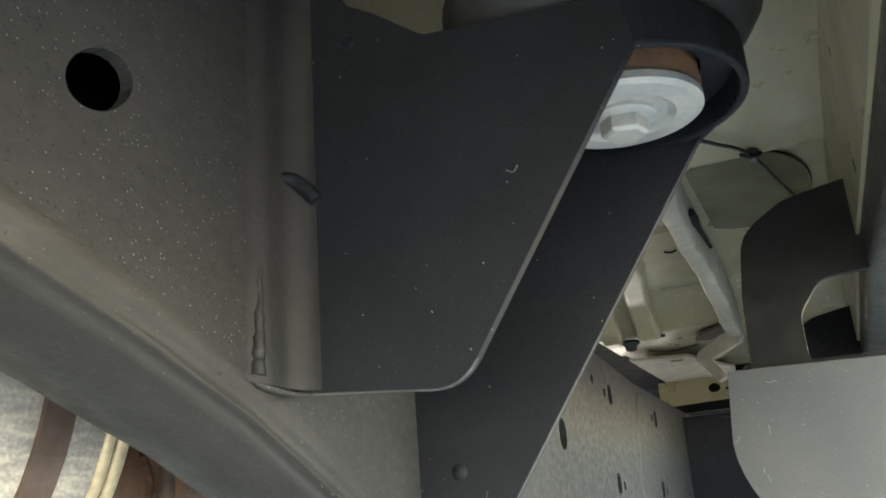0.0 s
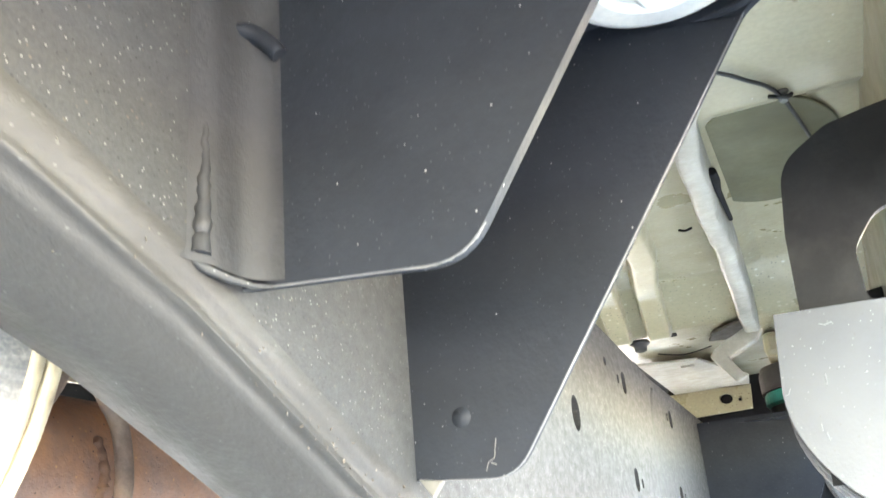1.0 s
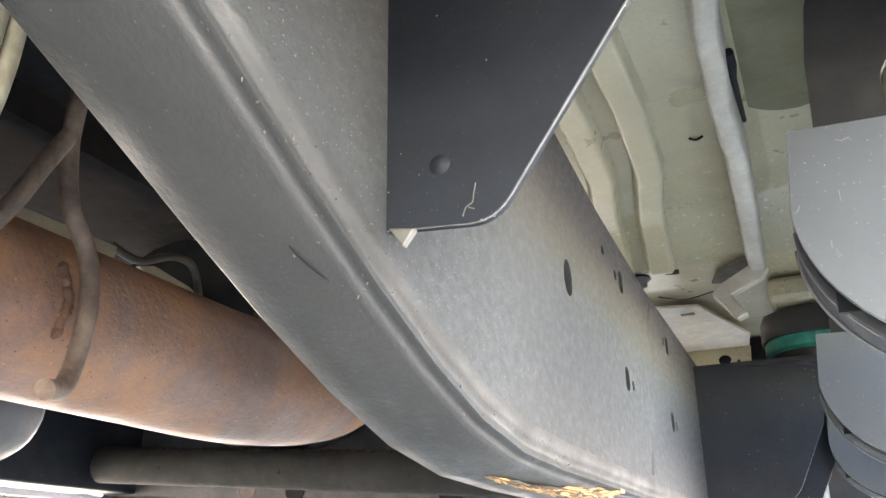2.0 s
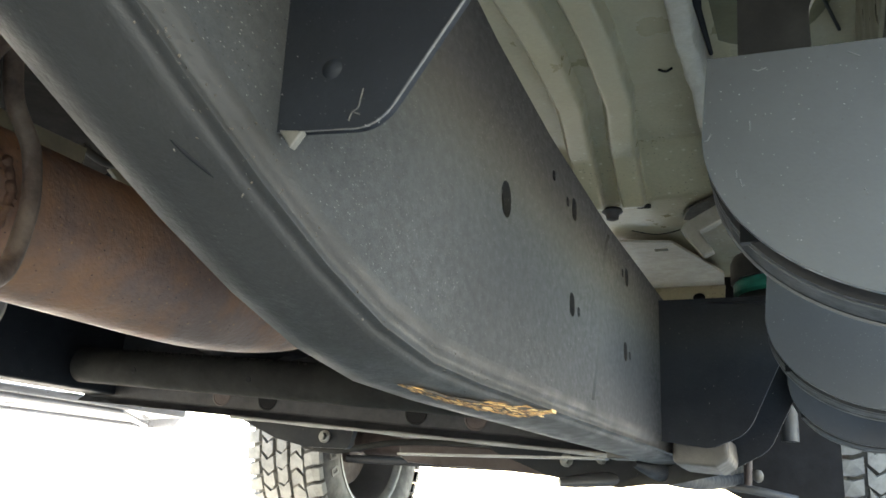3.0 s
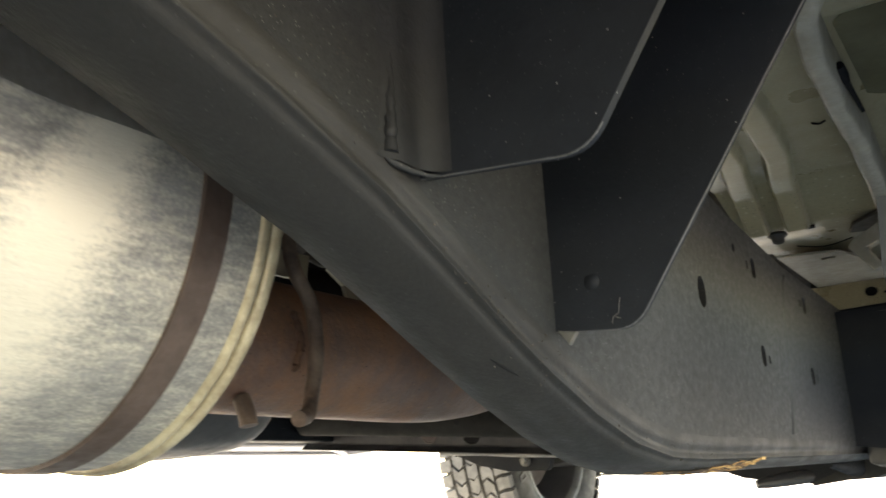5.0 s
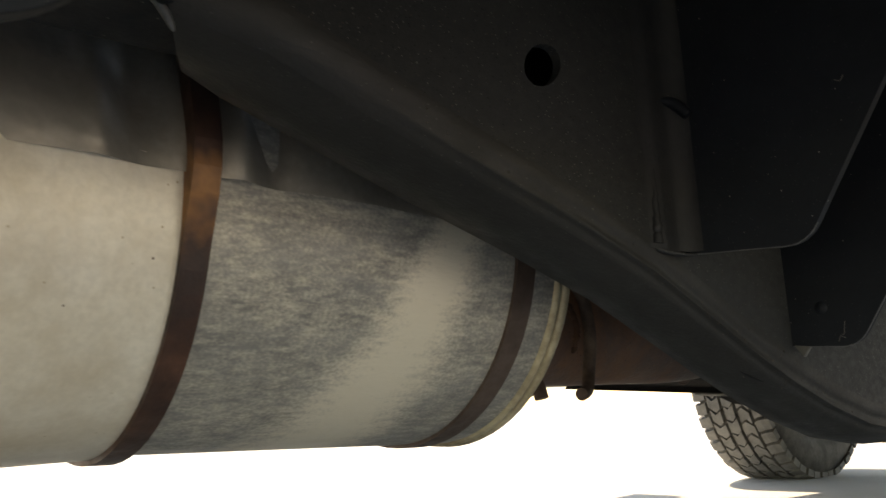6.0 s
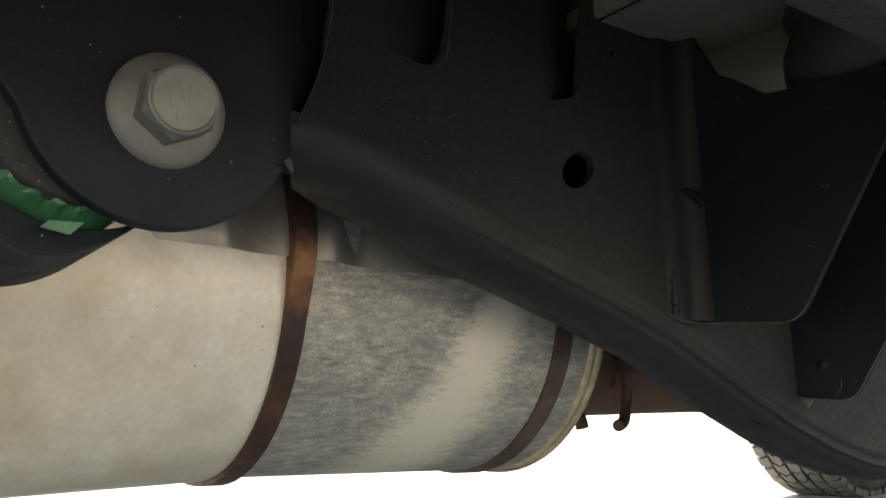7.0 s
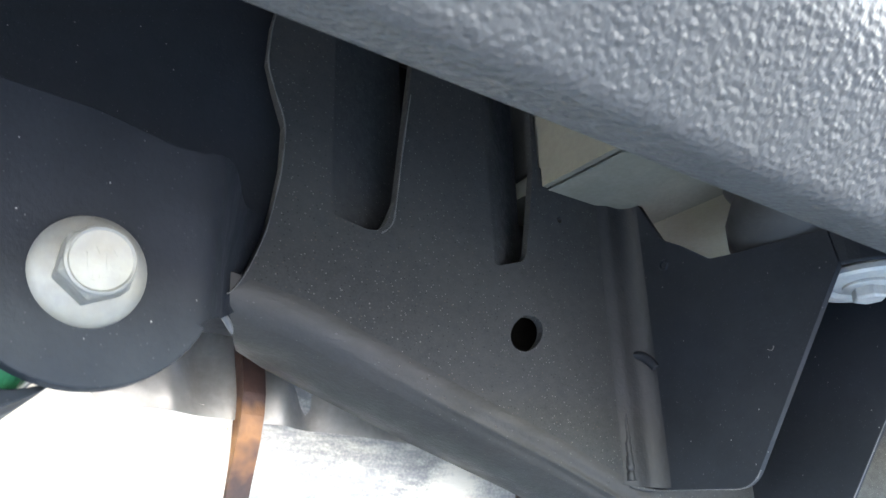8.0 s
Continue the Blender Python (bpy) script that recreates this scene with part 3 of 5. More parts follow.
def build_front_mount(y):
    t = thing("body_mount", "black steel front cab mount bracket with teal ringed bushing", "mount bracket", (FX, y, 0.45))
    o = rounded([(-0.212, 0.375, 0), (-0.150, 0.366, 0.03), (-0.105, 0.385, 0.05), (-0.062, 0.475, 0.03), (-0.060, 0.545, 0.01), (-0.212, 0.556, 0)])
    part("side_plate", plate(o, [], "y", y, y + 0.006), M_brk, t, bevel=0.002)
    o2 = rounded([(-0.212, 0.352, 0), (-0.150, 0.342, 0.03), (-0.090, 0.375, 0.05), (-0.040, 0.475, 0.03), (-0.04, 0.545, 0.01), (-0.212, 0.556, 0)])
    part("side_plate", plate(o2, [], "y", y + 0.16, y + 0.166), M_brk, t, bevel=0.002)
    part("top_plate", box(-0.212, -0.02, y, y + 0.166, 0.552, 0.558), M_brk, t)
    m = Matrix.Translation((-0.055, y + 0.09, 0.575))
    part("upper_bushing", lathe([(0, 0.055), (0.066, 0.055), (0.070, 0.045), (0.070, 0.02), (0, 0.02)], m, 36), M_rub, t, smooth=True)
    part("ring", lathe([(0, 0.021), (0.064, 0.021), (0.067, 0.016), (0.067, 0.004), (0.062, 0.0), (0, 0.0)], m, 36), M_teal, t, "teal bushing ring", smooth=True)
    part("lower_bushing", lathe([(0, 0.001), (0.062, 0.001), (0.06, -0.016), (0, -0.016)], m, 36), M_rub, t, smooth=True)
    return t


build_front_mount(1.354)

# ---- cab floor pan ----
# Floor beige dimmed; the rear section's shade is put into this colour
M_under = mat("dimmed_floor_beige", (0.142, 0.131, 0.099), 0.55, var=0.2, scale=14, bump=0.3, bumpscale=90)
# Near-black for shade painted beside the hooked brace end
M_hook_shade = mat("painted_hook_shade", (0.030, 0.028, 0.022), 0.7, var=0.3, scale=30)
M_oval = mat("olive_grey_oval", (0.104, 0.096, 0.056), 0.62, var=0.3, scale=9, bump=0.15, bumpscale=60, spec=0.25)
floor_pan = thing("cab_floor", "glossy beige painted cab floor pan with pressed ribs", "floor pan", (-0.1, 1.0, 0.7))


def floor_z(x, y):
    z = 0.705
    shift = lerp_table(y, [(0.3, 0.008), (0.88, 0.007), (1.02, -0.002), (1.14, -0.024), (1.28, -0.038), (2.0, -0.038)])
    for c, w, h in ((-0.187 + shift, 0.0155, 0.018), (-0.238 + shift, 0.0145, 0.017)):
        s = math.exp(-abs((x - c) / w) ** 16)
        z -= h * s * min(1, max(0, (1.285 - y) / 0.03)) * min(1, max(0, (y - 0.50) / 0.12))
    z -= 0.034 * min(1, max(0, (y - 1.16) / 0.11))
    if x > -0.095:
        z += 0.012 * min(1, (x + 0.095) / 0.02) * min(1, max(0, (1.2 - y) / 0.1)) * min(1, max(0, (y - 0.75) / 0.03))
    return z


def grid(fn, x0, x1, y0, y1, nx, ny, th=0.004):
    bm = bmesh.new()
    lay = []
    for dz in (0, th):
        lay.append([[bm.verts.new((x0 + (x1 - x0) * i / nx, y0 + (y1 - y0) * j / ny, fn(x0 + (x1 - x0) * i / nx, y0 + (y1 - y0) * j / ny) + dz)) for i in range(nx + 1)] for j in range(ny + 1)])
    for g in lay:
        for j in range(ny):
            for i in range(nx):
                bm.faces.new((g[j][i], g[j][i + 1], g[j + 1][i + 1], g[j + 1][i]))
    return bm


part("floor_panel", grid(floor_z, -0.30, 0.0365, 0.385, 1.42, 260, 172), M_beige, floor_pan, smooth=True)
part("rear_floor_panel", grid(floor_z, -0.30, 0.0405, 0.264, 0.3845, 40, 20), M_under, floor_pan, "rear floor panel with its shade put into greyer paint", smooth=True)
# Beige floor in deep shade, so the shade is coloured in as black
part("centre_panel", box(-0.70, -0.298, 0.02, 2.36, 0.735, 0.741), M_black, floor_pan, "centre floor panel coloured black for its deep shade")
part("tunnel_strip", box(-0.66, -0.60, 1.35, 2.0, 0.690, 0.695), M_beige, floor_pan)
# Added step: dimmed floor paint below, black strip for the dark gap above
part("rear_step", box(-0.240, 0.034, 0.2585, 0.2638, 0.7066, 0.7722), M_under, floor_pan, "added floor step in dimmed floor paint")
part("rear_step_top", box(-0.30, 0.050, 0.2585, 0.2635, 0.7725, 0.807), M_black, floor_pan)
# Added black panels that keep the sky out of the dark gaps
part("rear_panel", box(-0.30, 0.05, -0.02, 0.264, 0.808, 0.814), M_black, floor_pan, "added black panel closing the gap above the rail")
part("tunnel_panel", box(-1.74, -0.702, 0.02, 2.36, 0.76, 0.766), M_black, floor_pan, "added black tunnel panel closing the view upwards")
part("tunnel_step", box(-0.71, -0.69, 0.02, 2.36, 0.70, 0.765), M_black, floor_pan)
part("toe_panel", box(-0.30, 0.09, 1.405, 2.3, 0.677, 0.683), M_beige, floor_pan)
# rope of sealer / flange brace running forward to a hooked end
rib = smooth_path([(-0.037, 0.545, 0.682), (-0.0715, 0.637, 0.676), (-0.0955, 0.726, 0.672), (-0.101, 0.895, 0.669), (-0.101, 1.00, 0.661), (-0.109, 1.262, 0.648)], 8)
rsec = []
for i, p in enumerate(rib):
    hw = 0.0092 + 0.0035 * max(0.0, (0.70 - p.y) / 0.2)
    wob = 0.0008 * math.sin(i * 1.3) + 0.0006 * math.sin(i * 0.47)
    rsec.append([(p.x - hw - 0.003, p.y, p.z + 0.036), (p.x - hw + wob, p.y, p.z + 0.0025), (p.x - hw + 0.0025 + wob, p.y, p.z + wob * 0.5), (p.x + hw - 0.0025 + wob, p.y, p.z + wob * 0.4), (p.x + hw + wob, p.y, p.z + 0.0025), (p.x + hw + 0.003, p.y, p.z + 0.036)])
part("brace_flange", sweep(rsec), M_seal, floor_pan, "pale sealed brace flange", smooth=True)
part("brace_hook", plate([(-0.096, 0.652), (-0.104, 0.640), (-0.143, 0.6215), (-0.1265, 0.596), (-0.1395, 0.5905), (-0.166, 0.6255), (-0.160, 0.6345), (-0.112, 0.660)], [], "y", 1.262, 1.280), M_seal, floor_pan, "pale lumpy hooked brace end", bevel=0.002)
# Flat oval, darker and more olive than the floor around it
oval_pts = [(-0.044 + 0.064 * math.cos(a), 0.870 + 0.112 * math.copysign(abs(math.sin(a)) ** 0.9, math.sin(a))) for a in [2 * math.pi * i / 40 for i in range(40)]]
part("floor_oval", plate(oval_pts, [], "z", 0.7125, 0.7155), M_oval, floor_pan, "flat olive grey oval under the floor panel", bevel=0.002)
# Flat dark plate put where the floor is only in shadow
part("hook_shade", plate([(-0.118, 1.255), (-0.118, 1.30), (-0.150, 1.352), (-0.172, 1.345), (-0.160, 1.30)], [], "z", 0.664, 0.668), M_hook_shade, floor_pan, "flat dark plate painting the shade beside the brace end", bevel=0.001)
part("rib_slot", plate(rounded([(-0.222, 1.276, 0.004), (-0.204, 1.280, 0.004), (-0.206, 1.296, 0.004), (-0.224, 1.292, 0.004)], 3), [], "z", 0.668, 0.6695), M_black, floor_pan, "dark slot at the rib end")
# folded cross member ahead of the front mount
xm = plate([(-0.285, 1.40), (-0.201, 1.425), (-0.150, 1.62), (-0.158, 1.70), (-0.285, 1.70)], [rounded([(-0.232, 1.452, 0.003), (-0.212, 1.452, 0.003), (-0.212, 1.466, 0.003), (-0.232, 1.466, 0.003)], 3)], "z", 0.658, 0.662)
part("cross_member", xm, M_seal, floor_pan, "pale folded cross member", bevel=0.001)
part("cross_member_web", plate([(-0.30, 0.612), (-0.160, 0.616), (-0.156, 0.658), (-0.30, 0.658)], [ring_pts(-0.200, 0.638, 0.0105, 0.0085, 16), ring_pts(-0.178, 0.634, 0.003, 0.003, 8)], "y", 1.696, 1.70), M_beige, floor_pan, bevel=0.001)
# Added black box keeps the holes in the web dark
part("dark_hole_backing", box(-0.30, -0.13, 1.715, 1.735, 0.60, 0.676), M_black, floor_pan)
part("mount_pad", box(-0.105, 0.03, 1.36, 1.56, 0.634, 0.668), M_beige, floor_pan, bevel=0.008)
part("toe_board", box(-0.10, 0.03, 1.56, 1.60, 0.60, 0.676), M_beige, floor_pan, bevel=0.01)
part("grommet", lathe([(0, 0.004), (0.012, 0.004), (0.014, 0), (0.009, -0.004), (0.008, -0.010), (0.003, -0.012), (0, -0.012)], Matrix.Translation((-0.255, 1.285, 0.664)), 18), M_rub, floor_pan, "black rubber grommet", smooth=True)
part("drain_plug", tube([(-0.0868, 0.815, 0.688), (-0.0875, 0.835, 0.687), (-0.0875, 0.855, 0.686), (-0.0865, 0.932, 0.685)], [0.004, 0.005, 0.0028, 0.002], 8), M_black, floor_pan, smooth=True)
part("seam_gap", tube(smooth_path([(-0.25, 1.385, 0.668), (-0.215, 1.40, 0.664), (-0.175, 1.392, 0.668)], 5), 0.0008, 6), M_black, floor_pan)

part("drain_slit", tube(smooth_path([(-0.1414, 0.9835, 0.7035), (-0.1355, 0.9896, 0.7035), (-0.1289, 0.9845, 0.7035)], 4), 0.0012, 6), M_black, floor_pan)

# ---- brake cable and clip under the floor ----
cable = thing("cable", "thin black cable clipped under the beige floor", "cable", (-0.02, 0.74, 0.70))
part("cable_run", tube(smooth_path([(-0.085, 0.66, 0.705), (-0.062, 0.675, 0.700), (-0.045, 0.695, 0.699), (-0.024, 0.735, 0.700), (-0.003, 0.85, 0.703), (0.02, 0.97, 0.71)], 6), 0.0016, 8), M_rub, cable, smooth=True)
part("clip", lathe([(0, 0.006), (0.0045, 0.006), (0.005, 0.003), (0.0028, 0.001), (0.004, -0.002), (0.0028, -0.0045), (0, -0.0045)], Matrix.Translation((-0.022, 0.740, 0.701)), 14), M_zinc, cable, "small plated clip", smooth=True)
part("clip_tab", tube(smooth_path([(-0.031, 0.737, 0.702), (-0.025, 0.733, 0.698), (-0.019, 0.738, 0.699), (-0.016, 0.744, 0.703)], 4), 0.0018, 8), M_rub, cable, "black clip wings", smooth=True)
part("far_cable", tube(smooth_path([(-0.76, 0.87, 0.655), (-0.75, 0.903, 0.645), (-0.745, 0.948, 0.664), (-0.75, 0.99, 0.670), (-0.755, 1.012, 0.655), (-0.75, 1.01, 0.625), (-0.76, 1.0, 0.58)], 6), 0.005, 8), M_rub, cable, smooth=True)
# ---- rocker panel ----
rocker = thing("rocker_panel", "grey stone-chip textured lower rocker panel of the cab", "rocker panel", (0.08, 0.5, 0.62))
prof = rounded([(0.038, 0.66, 0), (0.038, 0.565, 0.008), (0.066, 0.557, 0.02), (0.117, 0.590, 0.04), (0.147, 0.645, 0.03), (0.161, 0.80, 0), (0.151, 0.80, 0), (0.138, 0.648, 0.03), (0.112, 0.600, 0.03), (0.066, 0.567, 0.02), (0.046, 0.573, 0.008), (0.046, 0.66, 0)], 6)
M_chip = mat("stone_chip_textured_grey_paint", (0.032, 0.0298, 0.0268), 0.46, var=0.08, scale=6, bump=0, coat=0.0, spec=0.36)
cn, cl = M_chip.node_tree.nodes, M_chip.node_tree.links
c_co, c_no, c_vo, c_mr, c_bp = cn.new("ShaderNodeTexCoord"), cn.new("ShaderNodeTexNoise"), cn.new("ShaderNodeTexVoronoi"), cn.new("ShaderNodeMath"), cn.new("ShaderNodeBump")
c_no.inputs["Scale"].default_value, c_no.inputs["Detail"].default_value = 330, 1.0
c_vo.feature = "SMOOTH_F1"
c_vo.inputs["Scale"].default_value, c_vo.inputs["Smoothness"].default_value = 380, 0.9
c_mr.operation = "SUBTRACT"
c_bp.inputs["Strength"].default_value, c_bp.inputs["Distance"].default_value = 0.75, 0.0010
cl.new(c_co.outputs["Object"], c_no.inputs["Vector"])
cl.new(c_co.outputs["Object"], c_vo.inputs["Vector"])
cl.new(c_no.outputs["Fac"], c_mr.inputs[0])
cl.new(c_vo.outputs["Distance"], c_mr.inputs[1])
cl.new(c_mr.outputs[0], c_bp.inputs["Height"])
cl.new(c_bp.outputs[0], cn["Principled BSDF"].inputs["Normal"])


def rocker_lift(y):
    return lerp_table(y, [(-1, 1.0), (0.32, 1.0), (0.65, 0.0), (3, 0.0)])


part("skin", sweep([[(x + (0.008 * rocker_lift(y) - 0.002) * max(0, min(1, (0.09 - x) / 0.03)), y, z - 0.0105 * rocker_lift(y) + 0.002) for x, z in prof] for y in (-0.60, 0.0, 0.2, 0.32, 0.4, 0.5, 0.65, 1.4, 2.05)]), M_chip, rocker, smooth=False)
part("inner_sill", sweep([[(0.0335 + 0.008 * rocker_lift(y), y, 0.590), (0.0375 + 0.008 * rocker_lift(y), y, 0.590), (0.0375 + 0.008 * rocker_lift(y), y, 0.80), (0.0335 + 0.008 * rocker_lift(y), y, 0.80)] for y in (0.236, 0.4, 0.65, 2.05)]), M_beige, rocker, "beige inner sill flange")
# Added black plate darkens the area at the sill's pale end face
part("sill_end_cover", box(0.0395, 0.0445, 0.03, 0.2380, 0.588, 0.801), M_black, rocker, "added black plate covering the sill's pale end")

# ---- running board ----
M_pale = mat("pale_scuff", (0.065, 0.068, 0.070), 0.6, var=0.3, scale=200)
board = thing("running_board", "dark grey running board hung on shaped grey support plates", "running board", (0.1, 1.2, 0.45))
shape = [(-0.057, 0.511)] + [(0.060 + 0.121 * math.cos(a), 0.468 + 0.088 * math.sin(a)) for a in [radians(180 + 90 * i / 22) for i in range(23)]] + rounded([(0.12, 0.379, 0), (0.17, 0.378, 0.02), (0.19, 0.40, 0.02), (0.19, 0.512, 0.01), (0.05, 0.508, 0)], 5)


M_arm = mat("deep_black_arm_coating", (0.0042, 0.0046, 0.0050), 0.6, var=0.3, scale=25, bump=0.2, bumpscale=200, spec=0.14, dirt=(0.012, 0.0125, 0.012), dirt_amt=0.12, dirt_scale=30)
M_lip = mat("dull_dark_lip", (0.0085, 0.0088, 0.0086), 0.6, var=0.3, scale=30, bump=0.2)


def board_support(y):
    part("support_plate", plate(shape, [], "y", y, y + 0.004), M_grey, board, "smooth grey support plate", bevel=0.0012)
    back = [(u, v - 0.004) for u, v in shape]
    part("support_back", plate(back, [], "y", y + 0.046, y + 0.050), M_black, board)
    # return lip behind the plate: a dark gap, a grey lip and its pale rim
    edge = [p for p in shape if p[1] < 0.509 and p[0] < 0.18]
    part("edge_strip", sweep([[(u, y + 0.022, v - 0.001), (u, y + 0.048, v - 0.004), (u, y + 0.048, v), (u, y + 0.022, v + 0.005)] for u, v in edge]), M_lip, board, "dull grey return lip")
    part("gap_line", tube([(u, y + 0.027, v - 0.0018) for u, v in edge], 0.0007, 6), M_tank, board)
    part("edge_line", tube([(u, y + 0.049, v - 0.0042) for u, v in edge], 0.0012, 6), M_wear_glint, board, "pale worn rim")
    arm = rounded([(-0.047, 0.42, 0), (0.06, 0.42, 0), (0.06, 0.633, 0), (0.018, 0.627, 0.02), (-0.007, 0.622, 0.02), (-0.036, 0.604, 0.03), (-0.042, 0.56, 0.02)], 6)
    eye = rounded([(-0.008, 0.514, 0.006), (-0.008, 0.545, 0.02), (0.008, 0.566, 0.02), (0.055, 0.568, 0.003), (0.055, 0.514, 0.003)], 6)
    part("arm", plate(arm, [eye], "y", y + 0.02, y + 0.026), M_arm, board, "black steel support arm", bevel=0.002)


for k in range(3):
    board_support(0.61 + 0.44 * k)
for line in ([(-0.0354, 0.5018), (-0.033, 0.5006), (-0.029, 0.5017)],
             [(-0.0512, 0.4924), (-0.0504, 0.492)],
             [(-0.0381, 0.4749), (-0.0382, 0.4696)],
             [(-0.0454, 0.4502), (-0.0454, 0.4464)],
             [(-0.0438, 0.4455), (-0.0431, 0.4414)],
             [(-0.0595, 0.4668), (-0.058, 0.467), (-0.0564, 0.4702)],
             [(0.0073, 0.504), (0.0123, 0.5011)],
             [(0.0034, 0.4779), (0.0041, 0.4775)],
             [(0.0091, 0.4355), (0.0097, 0.4345)],
             [(-0.0194, 0.4008), (-0.0181, 0.3997)],
             [(-0.0191, 0.4729), (-0.0177, 0.4733)]):
    part("scratch", tube([(x, 0.6097, z) for x, z in line], 0.00026, 6), M_pale, board, "pale scuff")
# Unseen tread, added to block side light on the rail and plates
part("tread", sweep([[(x, y, z) for x, z in rounded([(0.200, 0.480, 0.006), (0.200, 0.510, 0.008), (0.34, 0.510, 0.012), (0.35, 0.492, 0.008), (0.33, 0.478, 0.008)], 4)] for y in (0.62, 1.3, 2.05)]), M_grey, board, "unseen dark grey step tread that cuts the side light", bevel=0.003)
part("tread_tube", sweep([[(0.135 + 0.04 * math.cos(a), y, 0.425 + 0.042 * math.sin(a)) for a in [2 * math.pi * i / 24 for i in range(24)]] for y in (1.1, 2.05)]), M_seal, board, smooth=True)

# ---- exhaust ----
MX, MR = -0.495, 0.1545


def mz(y):
    return 0.543 - 0.037 * y


def shell(y0, y1, r, a0, a1, n=40, ny=2, th=0.002, wob=0.0, flare=0.0):
    secs = []
    for j in range(ny + 1):
        y = y0 + (y1 - y0) * j / ny
        s = []
        for i in range(n + 1):
            a = radians(a0 + (a1 - a0) * i / n)
            k = r + flare * (y1 - y) + wob * noise.noise((a * 3.0, y * 14.0, 3.0))
            if wob:
                near = math.exp(-((math.degrees(a) - 14) / 16) ** 2)
                k += near * (0.007 * math.exp(-((y - 0.112) / 0.008) ** 2) - 0.012 * math.exp(-((y - 0.135) / 0.012) ** 2) - 0.010 * math.exp(-((y - 0.055) / 0.014) ** 2) + 0.004 * math.exp(-((y - 0.03) / 0.008) ** 2))
            s.append((MX + k * math.cos(a), y, mz(y) + k * math.sin(a)))
        secs.append(s)
    return sweep(secs, closed=False, caps=False)


muffler = thing("muffler", "large pale stained exhaust muffler with rusted straps", "muffler", (MX, 0.0, 0.547))
M_streak = mat("streaked_dark_muffler_shell", (0.21, 0.205, 0.195), 0.5, metal=0.25, var=0.25, scale=30, fine=300, bump=0.2, bumpscale=120, stretch=(1.0, 0.45, 1.8))


def pale_patch(m):
    """A pale washed patch with a ragged edge over the dark streaks."""
    n, ln = m.node_tree.nodes, m.node_tree.links
    b = n["Principled BSDF"]
    old = b.inputs["Base Color"].links[0].from_socket
    co, sp = n.new("ShaderNodeTexCoord"), n.new("ShaderNodeSeparateXYZ")
    ln.new(co.outputs["Object"], sp.inputs[0])

    def op(kind, a, c):
        o = n.new("ShaderNodeMath")
        o.operation = kind
        for s_, v in zip(o.inputs, (a, c)):
            if isinstance(v, (int, float)):
                s_.default_value = v
            else:
                ln.new(v, s_)
        return o.outputs[0]

    drop = op("SUBTRACT", 0.53, sp.outputs["Z"])
    mid = op("SUBTRACT", 0.283, op("MULTIPLY", drop, 0.42))
    half = op("ADD", 0.022, op("MULTIPLY", drop, 0.22))
    d = op("DIVIDE", op("ABSOLUTE", op("SUBTRACT", sp.outputs["Y"], mid), 0), half)
    core = op("MULTIPLY", op("SUBTRACT", 1.0, d), 1.9)
    total = None
    for sc, w, st in ((22, 1.5, (1, 0.5, 2)), (150, 2.1, (1, 0.45, 1.8)), (520, 2.0, (1, 0.7, 1))):
        mp, nz = n.new("ShaderNodeMapping"), n.new("ShaderNodeTexNoise")
        mp.inputs["Scale"].default_value = st
        nz.inputs["Scale"].default_value, nz.inputs["Detail"].default_value = sc, 3.0
        ln.new(co.outputs["Object"], mp.inputs["Vector"])
        ln.new(mp.outputs[0], nz.inputs["Vector"])
        k = op("MULTIPLY", op("SUBTRACT", nz.outputs["Fac"], 0.5), w)
        total = k if total is None else op("ADD", total, k)
    r = n.new("ShaderNodeMapRange")
    r.interpolation_type = "SMOOTHSTEP"
    r.inputs["From Min"].default_value, r.inputs["From Max"].default_value = -1.3, 1.3
    ln.new(op("ADD", op("MINIMUM", op("MAXIMUM", core, -0.5), 1.5), total), r.inputs["Value"])
    x = n.new("ShaderNodeMix")
    x.data_type = "RGBA"
    ln.new(r.outputs[0], x.inputs[0])
    ln.new(old, x.inputs[6])
    x.inputs[7].default_value = (0.66, 0.6, 0.49, 1)
    ln.new(x.outputs[2], b.inputs["Base Color"])


pale_patch(M_streak)
